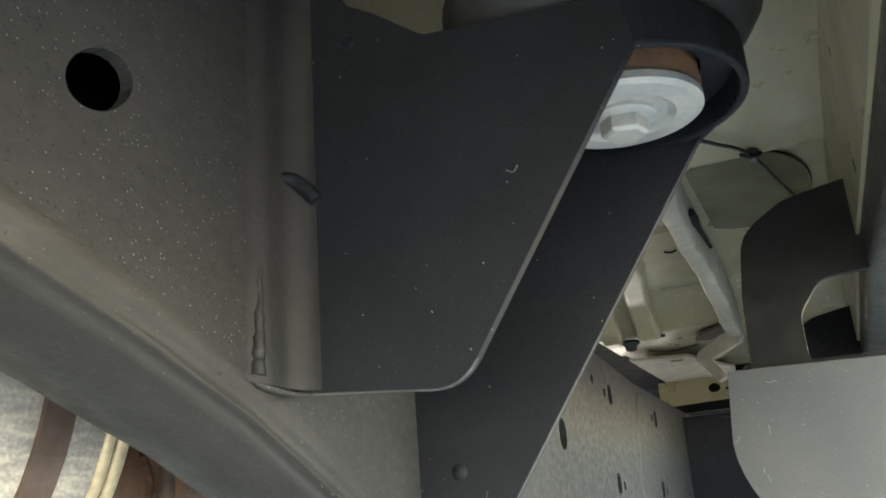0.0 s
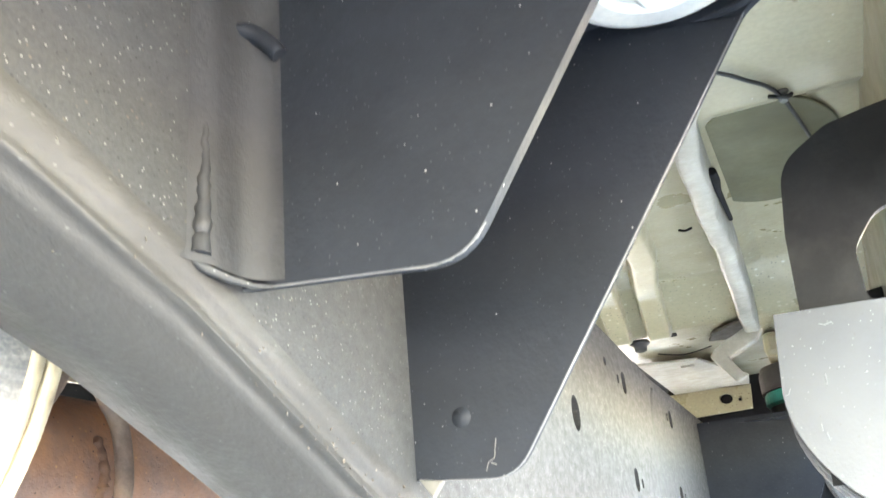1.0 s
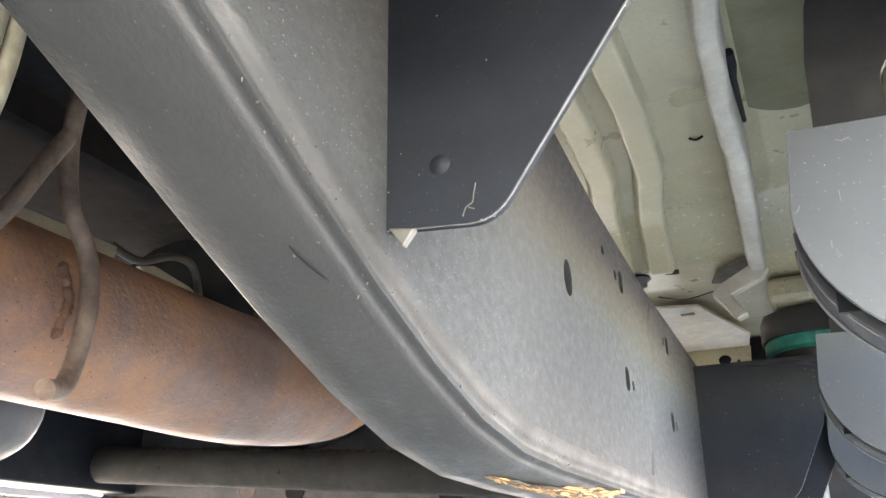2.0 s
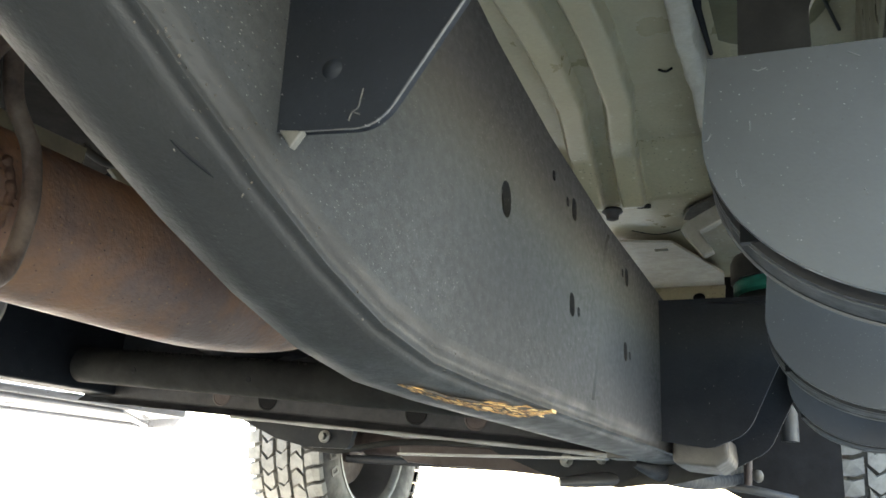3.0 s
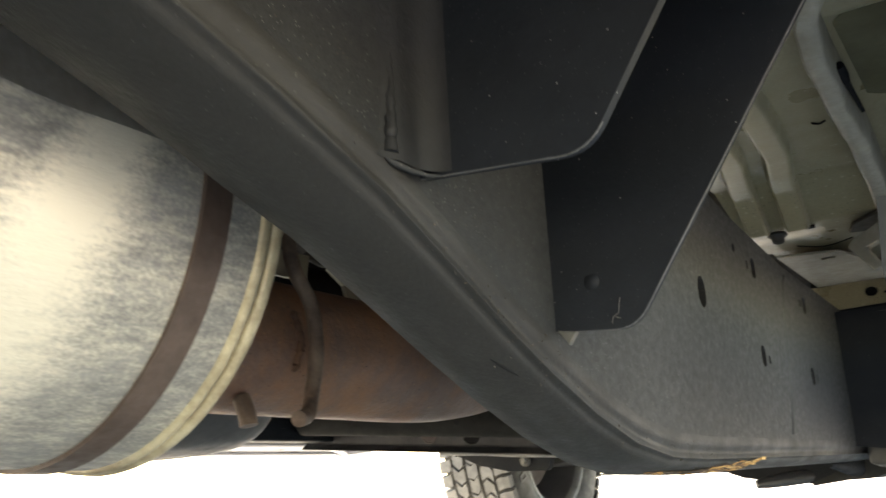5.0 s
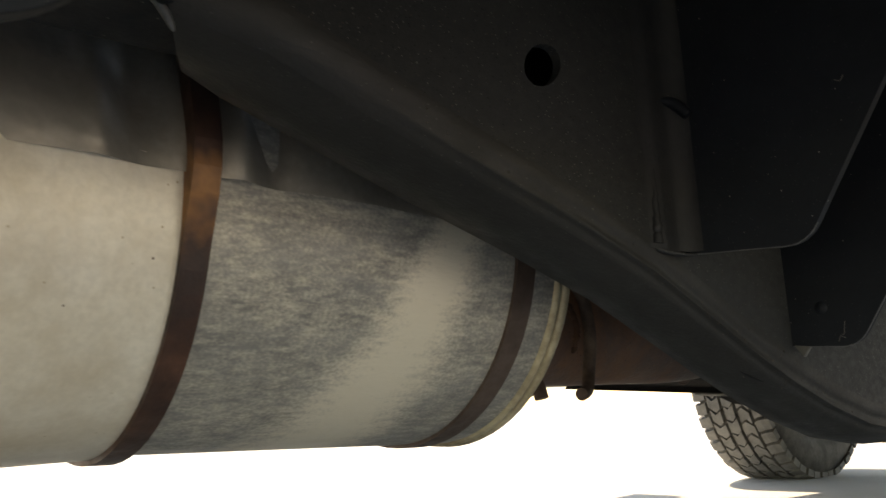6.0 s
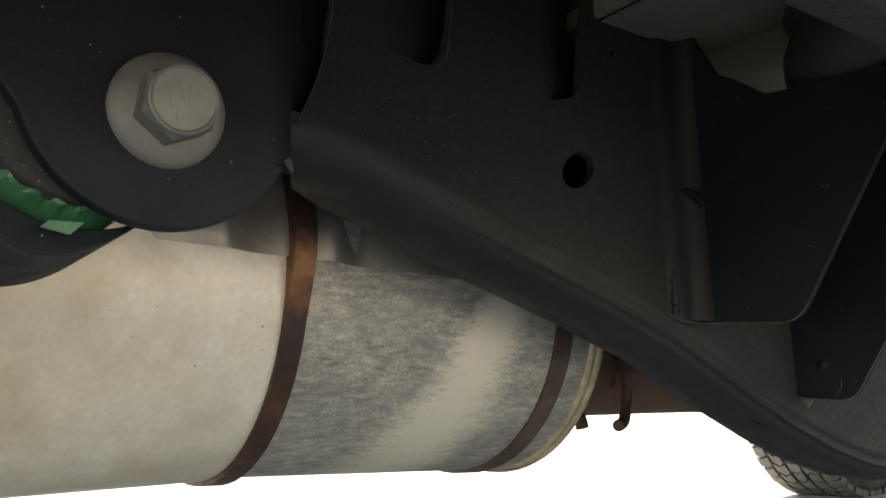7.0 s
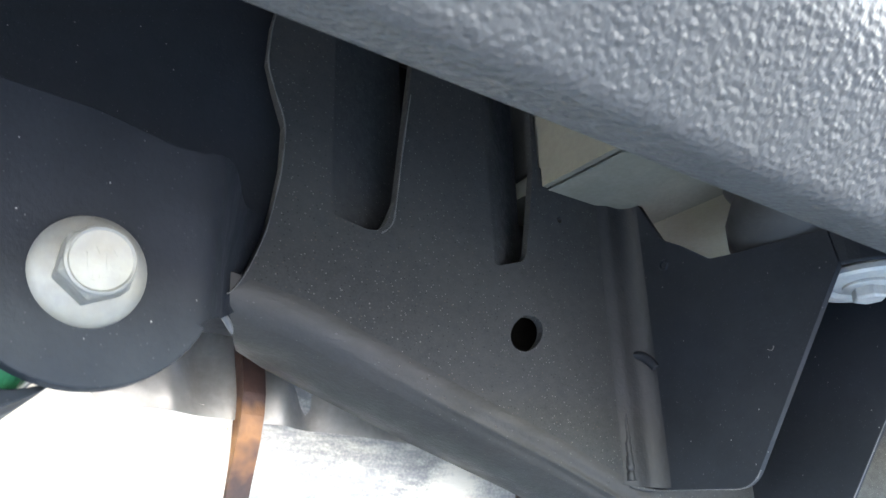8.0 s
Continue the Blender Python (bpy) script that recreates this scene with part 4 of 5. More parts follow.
def stain(m, z0, half, col):
    """An orange heat stain in a band of heights, with a ragged edge."""
    n, ln = m.node_tree.nodes, m.node_tree.links
    b = n["Principled BSDF"]
    old = b.inputs["Base Color"].links[0].from_socket
    co, sp, nz, ad = n.new("ShaderNodeTexCoord"), n.new("ShaderNodeSeparateXYZ"), n.new("ShaderNodeTexNoise"), n.new("ShaderNodeMath")
    di, ab, mr, x = n.new("ShaderNodeMath"), n.new("ShaderNodeMath"), n.new("ShaderNodeMapRange"), n.new("ShaderNodeMix")
    ln.new(co.outputs["Object"], sp.inputs[0])
    ln.new(co.outputs["Object"], nz.inputs["Vector"])
    nz.inputs["Scale"].default_value = 60
    ad.operation, ad.inputs[1].default_value, ad.inputs[2].default_value = "MULTIPLY_ADD", 0.06, -0.03
    ln.new(nz.outputs["Fac"], ad.inputs[0])
    di.operation = "ADD"
    ln.new(sp.outputs["Z"], di.inputs[0])
    ln.new(ad.outputs[0], di.inputs[1])
    ab.operation, ab.inputs[1].default_value = "SUBTRACT", z0
    ln.new(di.outputs[0], ab.inputs[0])
    far = n.new("ShaderNodeMath")
    far.operation = "ABSOLUTE"
    ln.new(ab.outputs[0], far.inputs[0])
    mr.inputs["From Min"].default_value, mr.inputs["From Max"].default_value = half * 1.6, 0.0
    x.data_type = "RGBA"
    mr.inputs["To Max"].default_value = 0.8
    ln.new(far.outputs[0], mr.inputs["Value"])
    ln.new(mr.outputs[0], x.inputs[0])
    ln.new(old, x.inputs[6])
    x.inputs[7].default_value = (*col, 1)
    ln.new(x.outputs[2], b.inputs["Base Color"])


M_strap = mat("rusted_strap", (0.075, 0.032, 0.019), 0.5, metal=0.2, var=0.5, scale=26, bump=0.3, bumpscale=90, dirt=(0.025, 0.012, 0.009), dirt_amt=0.6, dirt_scale=22)
M_strap_dull = mat("dull_brown_strap", (0.085, 0.058, 0.046), 0.6, metal=0.1, var=0.25, scale=40, bump=0.2, bumpscale=120, dirt=(0.05, 0.028, 0.02), dirt_amt=0.35, dirt_scale=30)
stain(M_strap, 0.527, 0.016, (0.30, 0.13, 0.04))
part("rear_shell", shell(-0.9, 0.088, MR + 0.001, -182, 2, 60, flare=0.045), M_shield, muffler, "pale cream stained shell", smooth=True)
part("front_shell", shell(0.088, 0.384, MR - 0.0008, 0, 360, 72), M_streak, muffler, "dark streaked shell", smooth=True)
part("upper_foil", shell(-0.5, 0.355, MR + 0.0025, -1, 181, 90, 210, wob=0.006, flare=0.012), M_foil, muffler, "creased foil heat shield", smooth=True)
M_rim = mat("yellowed_rolled_rim", (0.5, 0.43, 0.29), 0.42, metal=0.2, var=0.2, scale=30, bump=0.25, bumpscale=120, dirt=(0.2, 0.15, 0.09), dirt_amt=0.4, dirt_scale=25)
for yc, rr, name_ in ((0.3815, 0.0032, "rim_bead"), (0.3905, 0.0036, "rim_bead")):
    part(name_, sweep([[(MX + (MR - 0.001 + rr * math.cos(b)) * math.cos(a), yc + rr * 1.25 * math.sin(b), mz(yc) + (MR - 0.001 + rr * math.cos(b)) * math.sin(a)) for b in [2 * math.pi * k / 10 for k in range(10)]] for a in [2 * math.pi * i / 72 for i in range(73)]], caps=False), M_rim, muffler, "yellowed rolled end rim", smooth=True)
part("rim_groove", sweep([[(MX + r_ * math.cos(a), y, mz(y) + r_ * math.sin(a)) for y, r_ in ((0.3835, MR - 0.004), (0.3835, MR - 0.001), (0.3885, MR - 0.001), (0.3885, MR - 0.004))] for a in [2 * math.pi * i / 72 for i in range(73)]], caps=False), M_rust, muffler, "rusted groove", smooth=True)
part("end_cap", lathe([(0, 0.004), (0.07, 0.004), (0.12, 0.0), (MR - 0.003, -0.004)], Matrix.Translation((MX, 0.389, mz(0.389))) @ pose(0, 0, 0, -90), 48), M_streak, muffler, smooth=True)
for y0, y1, rr in ((0.079, 0.0955, 0.005), (0.3345, 0.3535, 0.002)):
    secs = []
    for i in range(73):
        a = 2 * math.pi * i / 72
        c, s = math.cos(a), math.sin(a)
        up = 0.011 * (lambda q: q * q * (3 - 2 * q))(min(1.0, max(0.0, 0.75 + s * 2.5))) if y0 < 0.2 else 0.0
        secs.append([(MX + (MR + d) * c, y, mz(y) + (MR + d) * s) for y, d in ((y0, -0.002), (y0, rr + up), (y1, rr + up), (y1, -0.002))])
    part("strap", sweep(secs, caps=False), M_strap if y0 < 0.2 else M_strap_dull, muffler, "rusted clamp strap")

part("hanger_bracket", box(MX - 0.02, MX + 0.02, 0.08, 0.10, mz(0.09) + MR, 0.74), M_rust, muffler, "rusted hanger bracket")


M_rod = mat("pitted_rusty_rod", (0.165, 0.112, 0.080), 0.7, metal=0.1, var=0.4, scale=40, bump=0.5, bumpscale=150, dirt=(0.045, 0.022, 0.015), dirt_amt=0.45, dirt_scale=26)
pipe = thing("exhaust_pipe", "rust brown exhaust pipe leaving the muffler forward", "exhaust pipe", (-0.577, 0.8, 0.487))
pp = smooth_path([(-0.56, 0.37, 0.494), (-0.575, 0.45, 0.486), (-0.577, 0.7, 0.484), (-0.577, 0.88, 0.486), (-0.595, 1.05, 0.512), (-0.65, 1.25, 0.57), (-0.70, 1.5, 0.62)], 8)
part("pipe_wall", tube(pp, 0.0615, 40), M_pipe, pipe, smooth=True)
rod = smooth_path([(-0.484, 0.559, 0.411), (-0.493, 0.579, 0.416), (-0.504, 0.596, 0.432), (-0.504, 0.601, 0.455), (-0.503, 0.602, 0.480), (-0.503, 0.595, 0.512), (-0.506, 0.578, 0.541), (-0.506, 0.571, 0.575), (-0.500, 0.566, 0.605), (-0.48, 0.56, 0.70)], 6)
part("hanger_rod", tube(rod, 0.0066, 14), M_rod, pipe, "rusted bent hanger rod", smooth=True)
part("hanger_brace", tube(smooth_path([(-0.503, 0.566, 0.588), (-0.505, 0.551, 0.560), (-0.510, 0.536, 0.527), (-0.525, 0.528, 0.505)], 4), 0.0066, 12), M_rod, pipe, "rusted brace rod", smooth=True)
part("rod_stub", tube(smooth_path([(-0.54, 0.551, 0.432), (-0.533, 0.550, 0.420), (-0.530, 0.550, 0.409)], 4), 0.0075, 12), M_rod, pipe, "rusted rod end", smooth=True)
rw2 = random.Random(14)
bead = []
for i in range(22):
    a = radians(-28 + 50 * i / 21)
    y_ = lerp_table(0.484 + 0.0655 * math.sin(a), [(0.41, 0.593), (0.45, 0.600), (0.48, 0.602), (0.512, 0.595), (0.55, 0.575)])
    bead.append((-0.577 + 0.0615 * math.cos(a), y_ - 0.0060 + rw2.uniform(-0.0010, 0.0010), 0.484 + 0.0615 * math.sin(a)))
part("weld_bead", tube(bead, [0.0015] + [0.0038 + rw2.uniform(-0.0010, 0.0012) for i in range(20)] + [0.0015], 8), M_rust, pipe, "rusty weld bead", smooth=True)

# ---- leaf spring hanger ----
hanger = thing("spring_hanger", "black steel leaf spring hanger ear on the frame", "spring hanger", (-0.13, -0.08, 0.56))
HX, HY, HZ = -0.1105, -0.0865, 0.5395
ear = [(-0.180, 0.613), (-0.165, 0.565), (-0.143, 0.543)] + [(-0.086 + 0.0515 * math.cos(a), 0.547 + 0.0505 * math.sin(a)) for a in [radians(-164 + 139 * i / 24) for i in range(25)]]
ear += [(-0.049, 0.530), (-0.049, 0.556), (-0.049, 0.590), (-0.051, 0.6005), (-0.09, 0.6085)]
part("ear", plate(ear, [], "x", HX - 0.008, HX), M_brk, hanger, bevel=0.001)
secs = []
for z in (0.524, 0.533, 0.545, 0.555, 0.565, 0.58, 0.592, 0.6006):
    s = []
    y_end = 0.018 + lerp_table(z + 0.03, [(0.5, 0.02), (0.588, 0.024), (0.636, 0.039), (0.69, 0.046), (0.73, 0.033), (0.9, 0.04)])
    for i in range(25):
        u = i / 24
        y = -0.072 + u * (y_end + 0.072)
        w = min(1.0, max(0.0, (y + 0.045) / (y_end - 0.017 + 0.045)))
        x = HX + 0.0003 + (FX - 0.0085 - HX) * w * w * (3 - 2 * w)
        s.append((x, y, z + (0.035 + 0.014 * max(0.0, (0.562 - z) / 0.038)) * w))
    secs.append(s)
part("side_wall", sweep(secs, closed=False, caps=False), M_brk, hanger, smooth=True)
part("weld_bead", tube(smooth_path([(-0.198, -0.004, 0.5605), (-0.207, 0.004, 0.5660), (-0.213, 0.011, 0.5675), (-0.217, 0.017, 0.5645), (-0.219, 0.021, 0.5590)], 4), [0.0003, 0.0005, 0.0007, 0.0009, 0.0011, 0.0013, 0.0015, 0.0017, 0.0018, 0.0019, 0.0020, 0.0020, 0.0020, 0.0018, 0.0015, 0.0011, 0.0005], 10), M_wear_glint, hanger, "rough weld bead", smooth=True)
# Pale tubes: wear and a painted highlight on the rail's rims
for rim_pts in ([(FX + 0.0002, y - 0.0002, z) for y, z in edge0], [(FX + 0.0002, 0.1125, 0.6352), (FX + 0.0002, 0.1205, 0.643), (FX + 0.0002, 0.1238, 0.656), (FX + 0.0002, 0.1302, 0.70), (FX + 0.0002, 0.1378, 0.744)]):
    rim_line = smooth_path(rim_pts, 5)
    part("worn_lit_edge", tube(rim_line, [0.0006 * (0.7 + 0.4 * math.sin(j * 1.3) * math.sin(j * 0.5)) for j in range(len(rim_line))], 6), M_wear_glint, rail, "pale edge line, wear with its highlight painted in", smooth=True)
part("back_wall", box(-0.275, -0.225, -1.2, 0.05, 0.575, 0.80), M_brk, hanger)
mb = Matrix.Translation((HX, HY, HZ)) @ Vector((0.0262, -0.0024, -0.0036)).to_track_quat("Z", "Y").to_matrix().to_4x4()
part("bolt_flange", lathe([(0, 0.0005), (0.0206, 0.0005), (0.0212, 0.002), (0.0208, 0.0035), (0.0185, 0.0055), (0.0145, 0.0085), (0, 0.009)], mb, 48), M_zinc, hanger, "weathered zinc bolt flange", smooth=True)
head = part("bolt_head", lathe([(0.0, 0.006), (0.0142, 0.006), (0.0142, 0.0215), (0.0125, 0.0245), (0, 0.0245)], mb @ pose(0, 0, 0, 0, 0, 22), 6), M_zinc, hanger, "weathered zinc hex bolt head", bevel=0.0008)
part("head_face", lathe([(0.0, 0.0240), (0.0125, 0.0240), (0.0122, 0.0252), (0.0114, 0.0258), (0.0106, 0.0250), (0, 0.0250)], mb, 40), M_zinc, head, "dished stamped face", smooth=False)
for dx, dy, w_, a_ in ((-0.004, 0.0036, 0.0042, 60), (-0.0015, 0.004, 0.0042, 120), (0.0022, 0.0042, 0.004, 65), (0.0045, 0.0035, 0.0036, 125), (-0.0042, -0.0006, 0.0045, 95), (-0.0012, -0.0012, 0.004, 20), (0.0022, -0.0008, 0.0042, 100), (0.0044, -0.001, 0.003, 10), (-0.0016, -0.0055, 0.004, 80), (0.0016, -0.0056, 0.0035, 15)):
    mk = box(-w_ / 2, w_ / 2, -0.0005, 0.0005, 0.0246, 0.02525)
    bmesh.ops.transform(mk, matrix=mb @ Matrix.Translation((dx, dy, 0)) @ pose(0, 0, 0, 0, 0, a_), verts=mk.verts)
    part("head_mark", mk, M_zinc, head)
M_flake_green = mat("pale_green_paint_flake", (0.12, 0.24, 0.15), 0.5, var=0.3, scale=90)
spring = thing("leaf_spring", "black leaf spring eye with peeling green paint", "leaf spring", (-0.18, -0.1, 0.55))
SY, SZ = HY - 0.024, HZ + 0.004
ms = Matrix.Translation((-0.205, SY, SZ)) @ pose(0, 0, 0, 0, 90)
part("eye", lathe([(0.02, 0), (0.040, 0), (0.0405, 0.003), (0.0405, 0.084), (0.0385, 0.0865), (0.02, 0.0865)], ms, 56), M_rail, spring, "dark spring eye", smooth=True)
rg = random.Random(8)
gp = []
for i in range(49):
    a = radians(-206 + 2.9 * i)
    edge = 0.0400 + 0.0010 * math.sin(i * 0.7)
    fade = min(1, (48 - i) / 7)
    outer_r = 0.0425 + 0.0068 * fade + rg.uniform(-0.0006, 0.0006)
    gp.append([(x, SY + r_ * math.cos(a), SZ + r_ * math.sin(a)) for x, r_ in ((-0.200, edge), (-0.200, outer_r + 0.0006), (-0.132, outer_r), (-0.1195 - 0.003 * rg.random(), edge + 0.0012), (-0.1195, edge - 0.0004))])
part("green_coat", sweep(gp), M_green, spring, "peeling green paint", smooth=False)
flake = bmesh.new()
fv = [flake.verts.new(p) for p in ((-0.118, SY - 0.012, SZ - 0.0465), (-0.112, SY - 0.002, SZ - 0.0475), (-0.110, SY - 0.007, SZ - 0.0525), (-0.116, SY - 0.015, SZ - 0.0495), (-0.122, SY - 0.009, SZ - 0.0490))]
for k in range(4):
    flake.faces.new((fv[k], fv[(k + 1) % 4], fv[4]))
flake.faces.new(fv[:4])
part("paint_flake", flake, M_flake_green, spring, "curled pale green paint flake")
wrap = [(SY + 0.0470 * math.cos(a), SZ + 0.0470 * math.sin(a)) for a in [radians(-66 - 58 * i / 14) for i in range(15)]] + [(-0.152, 0.501), (-0.19, 0.508), (-0.3, 0.515), (-0.7, 0.52), (-1.2, 0.5)]
part("leaf", sweep([[(x, y, z - dz) for x, dz in ((-0.205, 0), (-0.124, 0), (-0.122, 0.0130 * min(1, 0.12 + 0.085 * i)), (-0.205, 0.0130 * min(1, 0.12 + 0.085 * i)))] for i, (y, z) in enumerate(wrap)]), M_brk, spring, bevel=0.002)

# ---- far side ----
M_rib = mat("dull_grey_coated_steel", (0.013, 0.013, 0.0125), 0.8, var=0.2, spec=0.15, scale=12, bump=0.2, dirt=(0.028, 0.028, 0.028), dirt_amt=0.4, dirt_scale=9)
M_brown = mat("dark_red_brown_rust", (0.034, 0.022, 0.020), 0.7, var=0.3, scale=20, bump=0.2)
M_beam = mat("scuffed_black_beam", (0.0125, 0.0132, 0.0155), 0.55, var=0.35, scale=20, bump=0.25, bumpscale=120, dirt=(0.030, 0.031, 0.034), dirt_amt=0.3, dirt_scale=16, spec=0.3)
M_tube = mat("dull_dusty_black_tube", (0.0098, 0.0100, 0.0094), 0.85, var=0.3, scale=16, bump=0.3, bumpscale=150, dirt=(0.0170, 0.0172, 0.0160), dirt_amt=0.4, dirt_scale=12, spec=0.12)
xbeam = thing("crossmember", "black stamped transmission crossmember with scuffed bottom edge", "crossmember", (-0.7, 1.41, 0.40))


def xz(x):
    return 0.360 + 0.078 * (-0.296 - x)


bx = [-0.275 - 0.05 * i for i in range(21)]
part("beam", sweep([[(x, 1.415, xz(x)), (x, 1.432, xz(x) + 0.012), (x, 1.434, xz(x) + 0.062), (x, 1.44, xz(x) + 0.17), (x, 1.52, xz(x) + 0.17), (x, 1.52, xz(x) + 0.004)] for x in bx]), M_beam, xbeam, bevel=0.003)
part("bottom_edge", tube([(x, 1.414 + 0.001 * math.sin(x * 30), xz(x) - 0.001) for x in bx if x > -0.93], [0.0034 + 0.0008 * math.sin(i * 2.1) for i in range(len([x for x in bx if x > -0.93]))], 8, flat=0.8), M_edge, xbeam, "scuffed bare bottom edge", smooth=True)
part("bottom_lip", box(-0.62, -0.30, 1.425, 1.45, 0.3535, 0.3565), M_edge, xbeam, "pale lower lip")
part("rib_tube", tube([(x, 1.325 + 0.06 * max(0, (x + 0.55) / 0.3), xz(x) + 0.058) for x in bx if x > -1.20], 0.031, 20, flat=0.95), M_tube, xbeam, "dull grey rounded rib", smooth=True)
for x in (-1.036, -0.812, -0.60):
    part("rib_hole", lathe([(0, 0.0), (0.0042, 0.0), (0.005, -0.001), (0, -0.001)], Matrix.Translation((x, 1.2945, xz(x) + 0.052)) @ pose(0, 0, 0, 90), 12), M_black, xbeam)
for x, m_ in ((-0.962, M_brown), (-0.868, M_black), (-0.594, M_black), (-0.495, M_brown)):
    part("access_hole", lathe([(0, 0.0002), (0.015, 0.0004), (0.017, 0.0012), (0.019, 0.0002), (0, -0.001)], Matrix.Translation((x, 1.4318, xz(x) + 0.034)) @ pose(0, 0, 0, 90), 20), m_, xbeam)
rv = random.Random(5)
for i in range(40):
    x = -1.05 + 0.015 * i
    part("spot_weld", lathe([(0, 0.0016), (0.0022, 0.001), (0.0028, -0.001)], Matrix.Translation((x + rv.uniform(-0.003, 0.003), 1.310 + rv.uniform(-0.001, 0.001), xz(x) + 0.0845 + rv.uniform(-0.001, 0.001))) @ pose(0, 0, 0, 50), 6), M_tube, xbeam)
part("end_foot", sweep([[(-0.262 + dx, 1.40, z), (-0.262 + dx, 1.46, z), (-0.292, 1.46, z), (-0.292, 1.40, z)] for z, dx in ((0.354, 0.0), (0.360, 0.0), (0.362, -0.012), (0.392, -0.012))]), M_alloy, xbeam, "pale bolted end foot", bevel=0.002)


def lug_bolt(parent, x, y, z, r=0.011):
    mm = Matrix.Translation((x, y, z)) @ pose(0, 0, 0, 90)
    b_ = part("bolt", lathe([(0, 0.0), (r, 0.0), (r, 0.003), (r * 0.7, 0.005), (0, 0.005)], mm, 20), M_zinc, parent, "pale zinc bolt")
    part("bolt_hex", lathe([(0, 0.004), (r * 0.62, 0.004), (r * 0.60, 0.011), (r * 0.5, 0.0125), (0, 0.0125)], mm, 6), M_zinc, b_)


arm_l = thing("suspension_bracket", "black suspension bracket plates with pale bolts behind crossmember", "bracket", (-0.6, 1.66, 0.36))
part("rear_plate", plate(rounded([(-1.03, 0.440, 0), (-1.02, 0.421, 0.01), (-0.932, 0.384, 0.03), (-0.867, 0.370, 0.02), (-0.782, 0.368, 0.01), (-0.76, 0.44, 0)]), [], "y", 1.56, 1.575), M_brk, arm_l, bevel=0.003)
lug_bolt(arm_l, -0.828, 1.558, 0.388)
part("pale_arm", tube(smooth_path([(-1.085, 1.9, 0.392), (-0.993, 1.89, 0.382), (-0.886, 1.88, 0.396), (-0.834, 1.88, 0.401), (-0.757, 1.88, 0.402), (-0.633, 1.86, 0.398), (-0.52, 1.80, 0.39)], 5), 0.008, 12, flat=0.8), M_rib, arm_l, "grey curved arm", smooth=True)
part("brown_pan", sweep([[(x, 1.90 + dy, z) for dy, z in ((0.0, zt), (0.02, zt), (0.06, zb), (0.0, zb))] for x, zt, zb in ((-0.85, 0.398, 0.376), (-0.83, 0.4, 0.362), (-0.757, 0.4, 0.357), (-0.654, 0.394, 0.354), (-0.56, 0.38, 0.346), (-0.519, 0.36, 0.343))]), M_brown, arm_l, "rust brown lower pan", bevel=0.004)
part("skid", plate(rounded([(-0.56, 0.400, 0), (-0.554, 0.376, 0.02), (-0.451, 0.336, 0.01), (-0.400, 0.328, 0.03), (-0.337, 0.321, 0.02), (-0.229, 0.350, 0.02), (-0.225, 0.400, 0)]), [], "y", 1.66, 1.70), M_brk, arm_l, bevel=0.004)
lug_bolt(arm_l, -0.419, 1.658, 0.362)
lug_bolt(arm_l, -0.360, 1.658, 0.366, 0.009)
part("grey_arm", sweep([[(x, 1.60, z0), (x, 1.63, z0 + 0.004), (x, 1.63, z1), (x, 1.60, z1)] for x, z0, z1 in ((-0.325, 0.319, 0.324), (-0.27, 0.326, 0.346), (-0.237, 0.327, 0.356), (-0.20, 0.336, 0.358), (-0.16, 0.345, 0.356))]), M_rib, arm_l, "grey formed arm", bevel=0.004)
left_rail = thing("frame_rail", "black opposite frame rail seen across the underbody", "frame rail", (-1.2, 1.0, 0.5))
part("web", sweep([[(-1.20, y, 0.448), (-1.20, y, 0.64), (-1.26, y, 0.64), (-1.26, y, 0.448)] for y in (-1.2, 0.2, 1.4, 1.56)]), M_brk, left_rail, bevel=0.004)
part("forward_web", sweep([[(-1.20, y, 0.47), (-1.20, y, 0.64), (-1.26, y, 0.64), (-1.26, y, 0.47)] for y in (1.58, 2.2, 3.6)]), M_brk, left_rail, bevel=0.004)

axle = thing("front_axle", "brown rusted front axle tube with dark differential", "axle", (-0.75, 2.94, 0.42))
part("axle_tube", tube([(-1.48, 2.94, 0.47), (-0.9, 2.92, 0.455), (0.02, 2.94, 0.47)], 0.045, 20), M_brown, axle, smooth=True)
part("differential", lathe([(0, 0.15), (0.06, 0.145), (0.10, 0.11), (0.125, 0.05), (0.13, -0.03), (0.10, -0.10), (0, -0.12)], Matrix.Translation((-0.50, 2.80, 0.52)) @ pose(0, 0, 0, 90), 28), M_brk, axle, smooth=True)
part("tie_rod", tube([(-1.42, 2.70, 0.40), (-0.8, 2.66, 0.385), (-0.2, 2.62, 0.36), (0.0, 2.66, 0.35)], 0.013, 12), M_brk, axle, "dark tie rod", smooth=True)
part("track_bar", tube(smooth_path([(-1.05, 2.72, 0.47), (-0.7, 2.65, 0.43), (-0.35, 2.60, 0.40), (-0.12, 2.62, 0.39)], 5), 0.015, 12), M_brk, axle, smooth=True)
part("knuckle", lathe([(0, 0.09), (0.04, 0.085), (0.06, 0.04), (0.055, -0.03), (0.035, -0.07), (0, -0.075)], Matrix.Translation((-0.045, 2.78, 0.44)), 20), M_brk, axle, "dark steering knuckle", smooth=True)
# Added black sheet stands in for the dark space between arm and tyre
part("dark_backdrop", plate(rounded([(-0.42, 0.66, 0), (-0.40, 0.40, 0.03), (-0.36, 0.372, 0.03), (-0.27, 0.348, 0.03), (-0.155, 0.290, 0.02), (-0.06, 0.270, 0.03), (0.01, 0.33, 0.02), (0.01, 0.66, 0)], 5), [], "y", 2.50, 2.508), M_black, axle, "added black backdrop behind the front suspension")
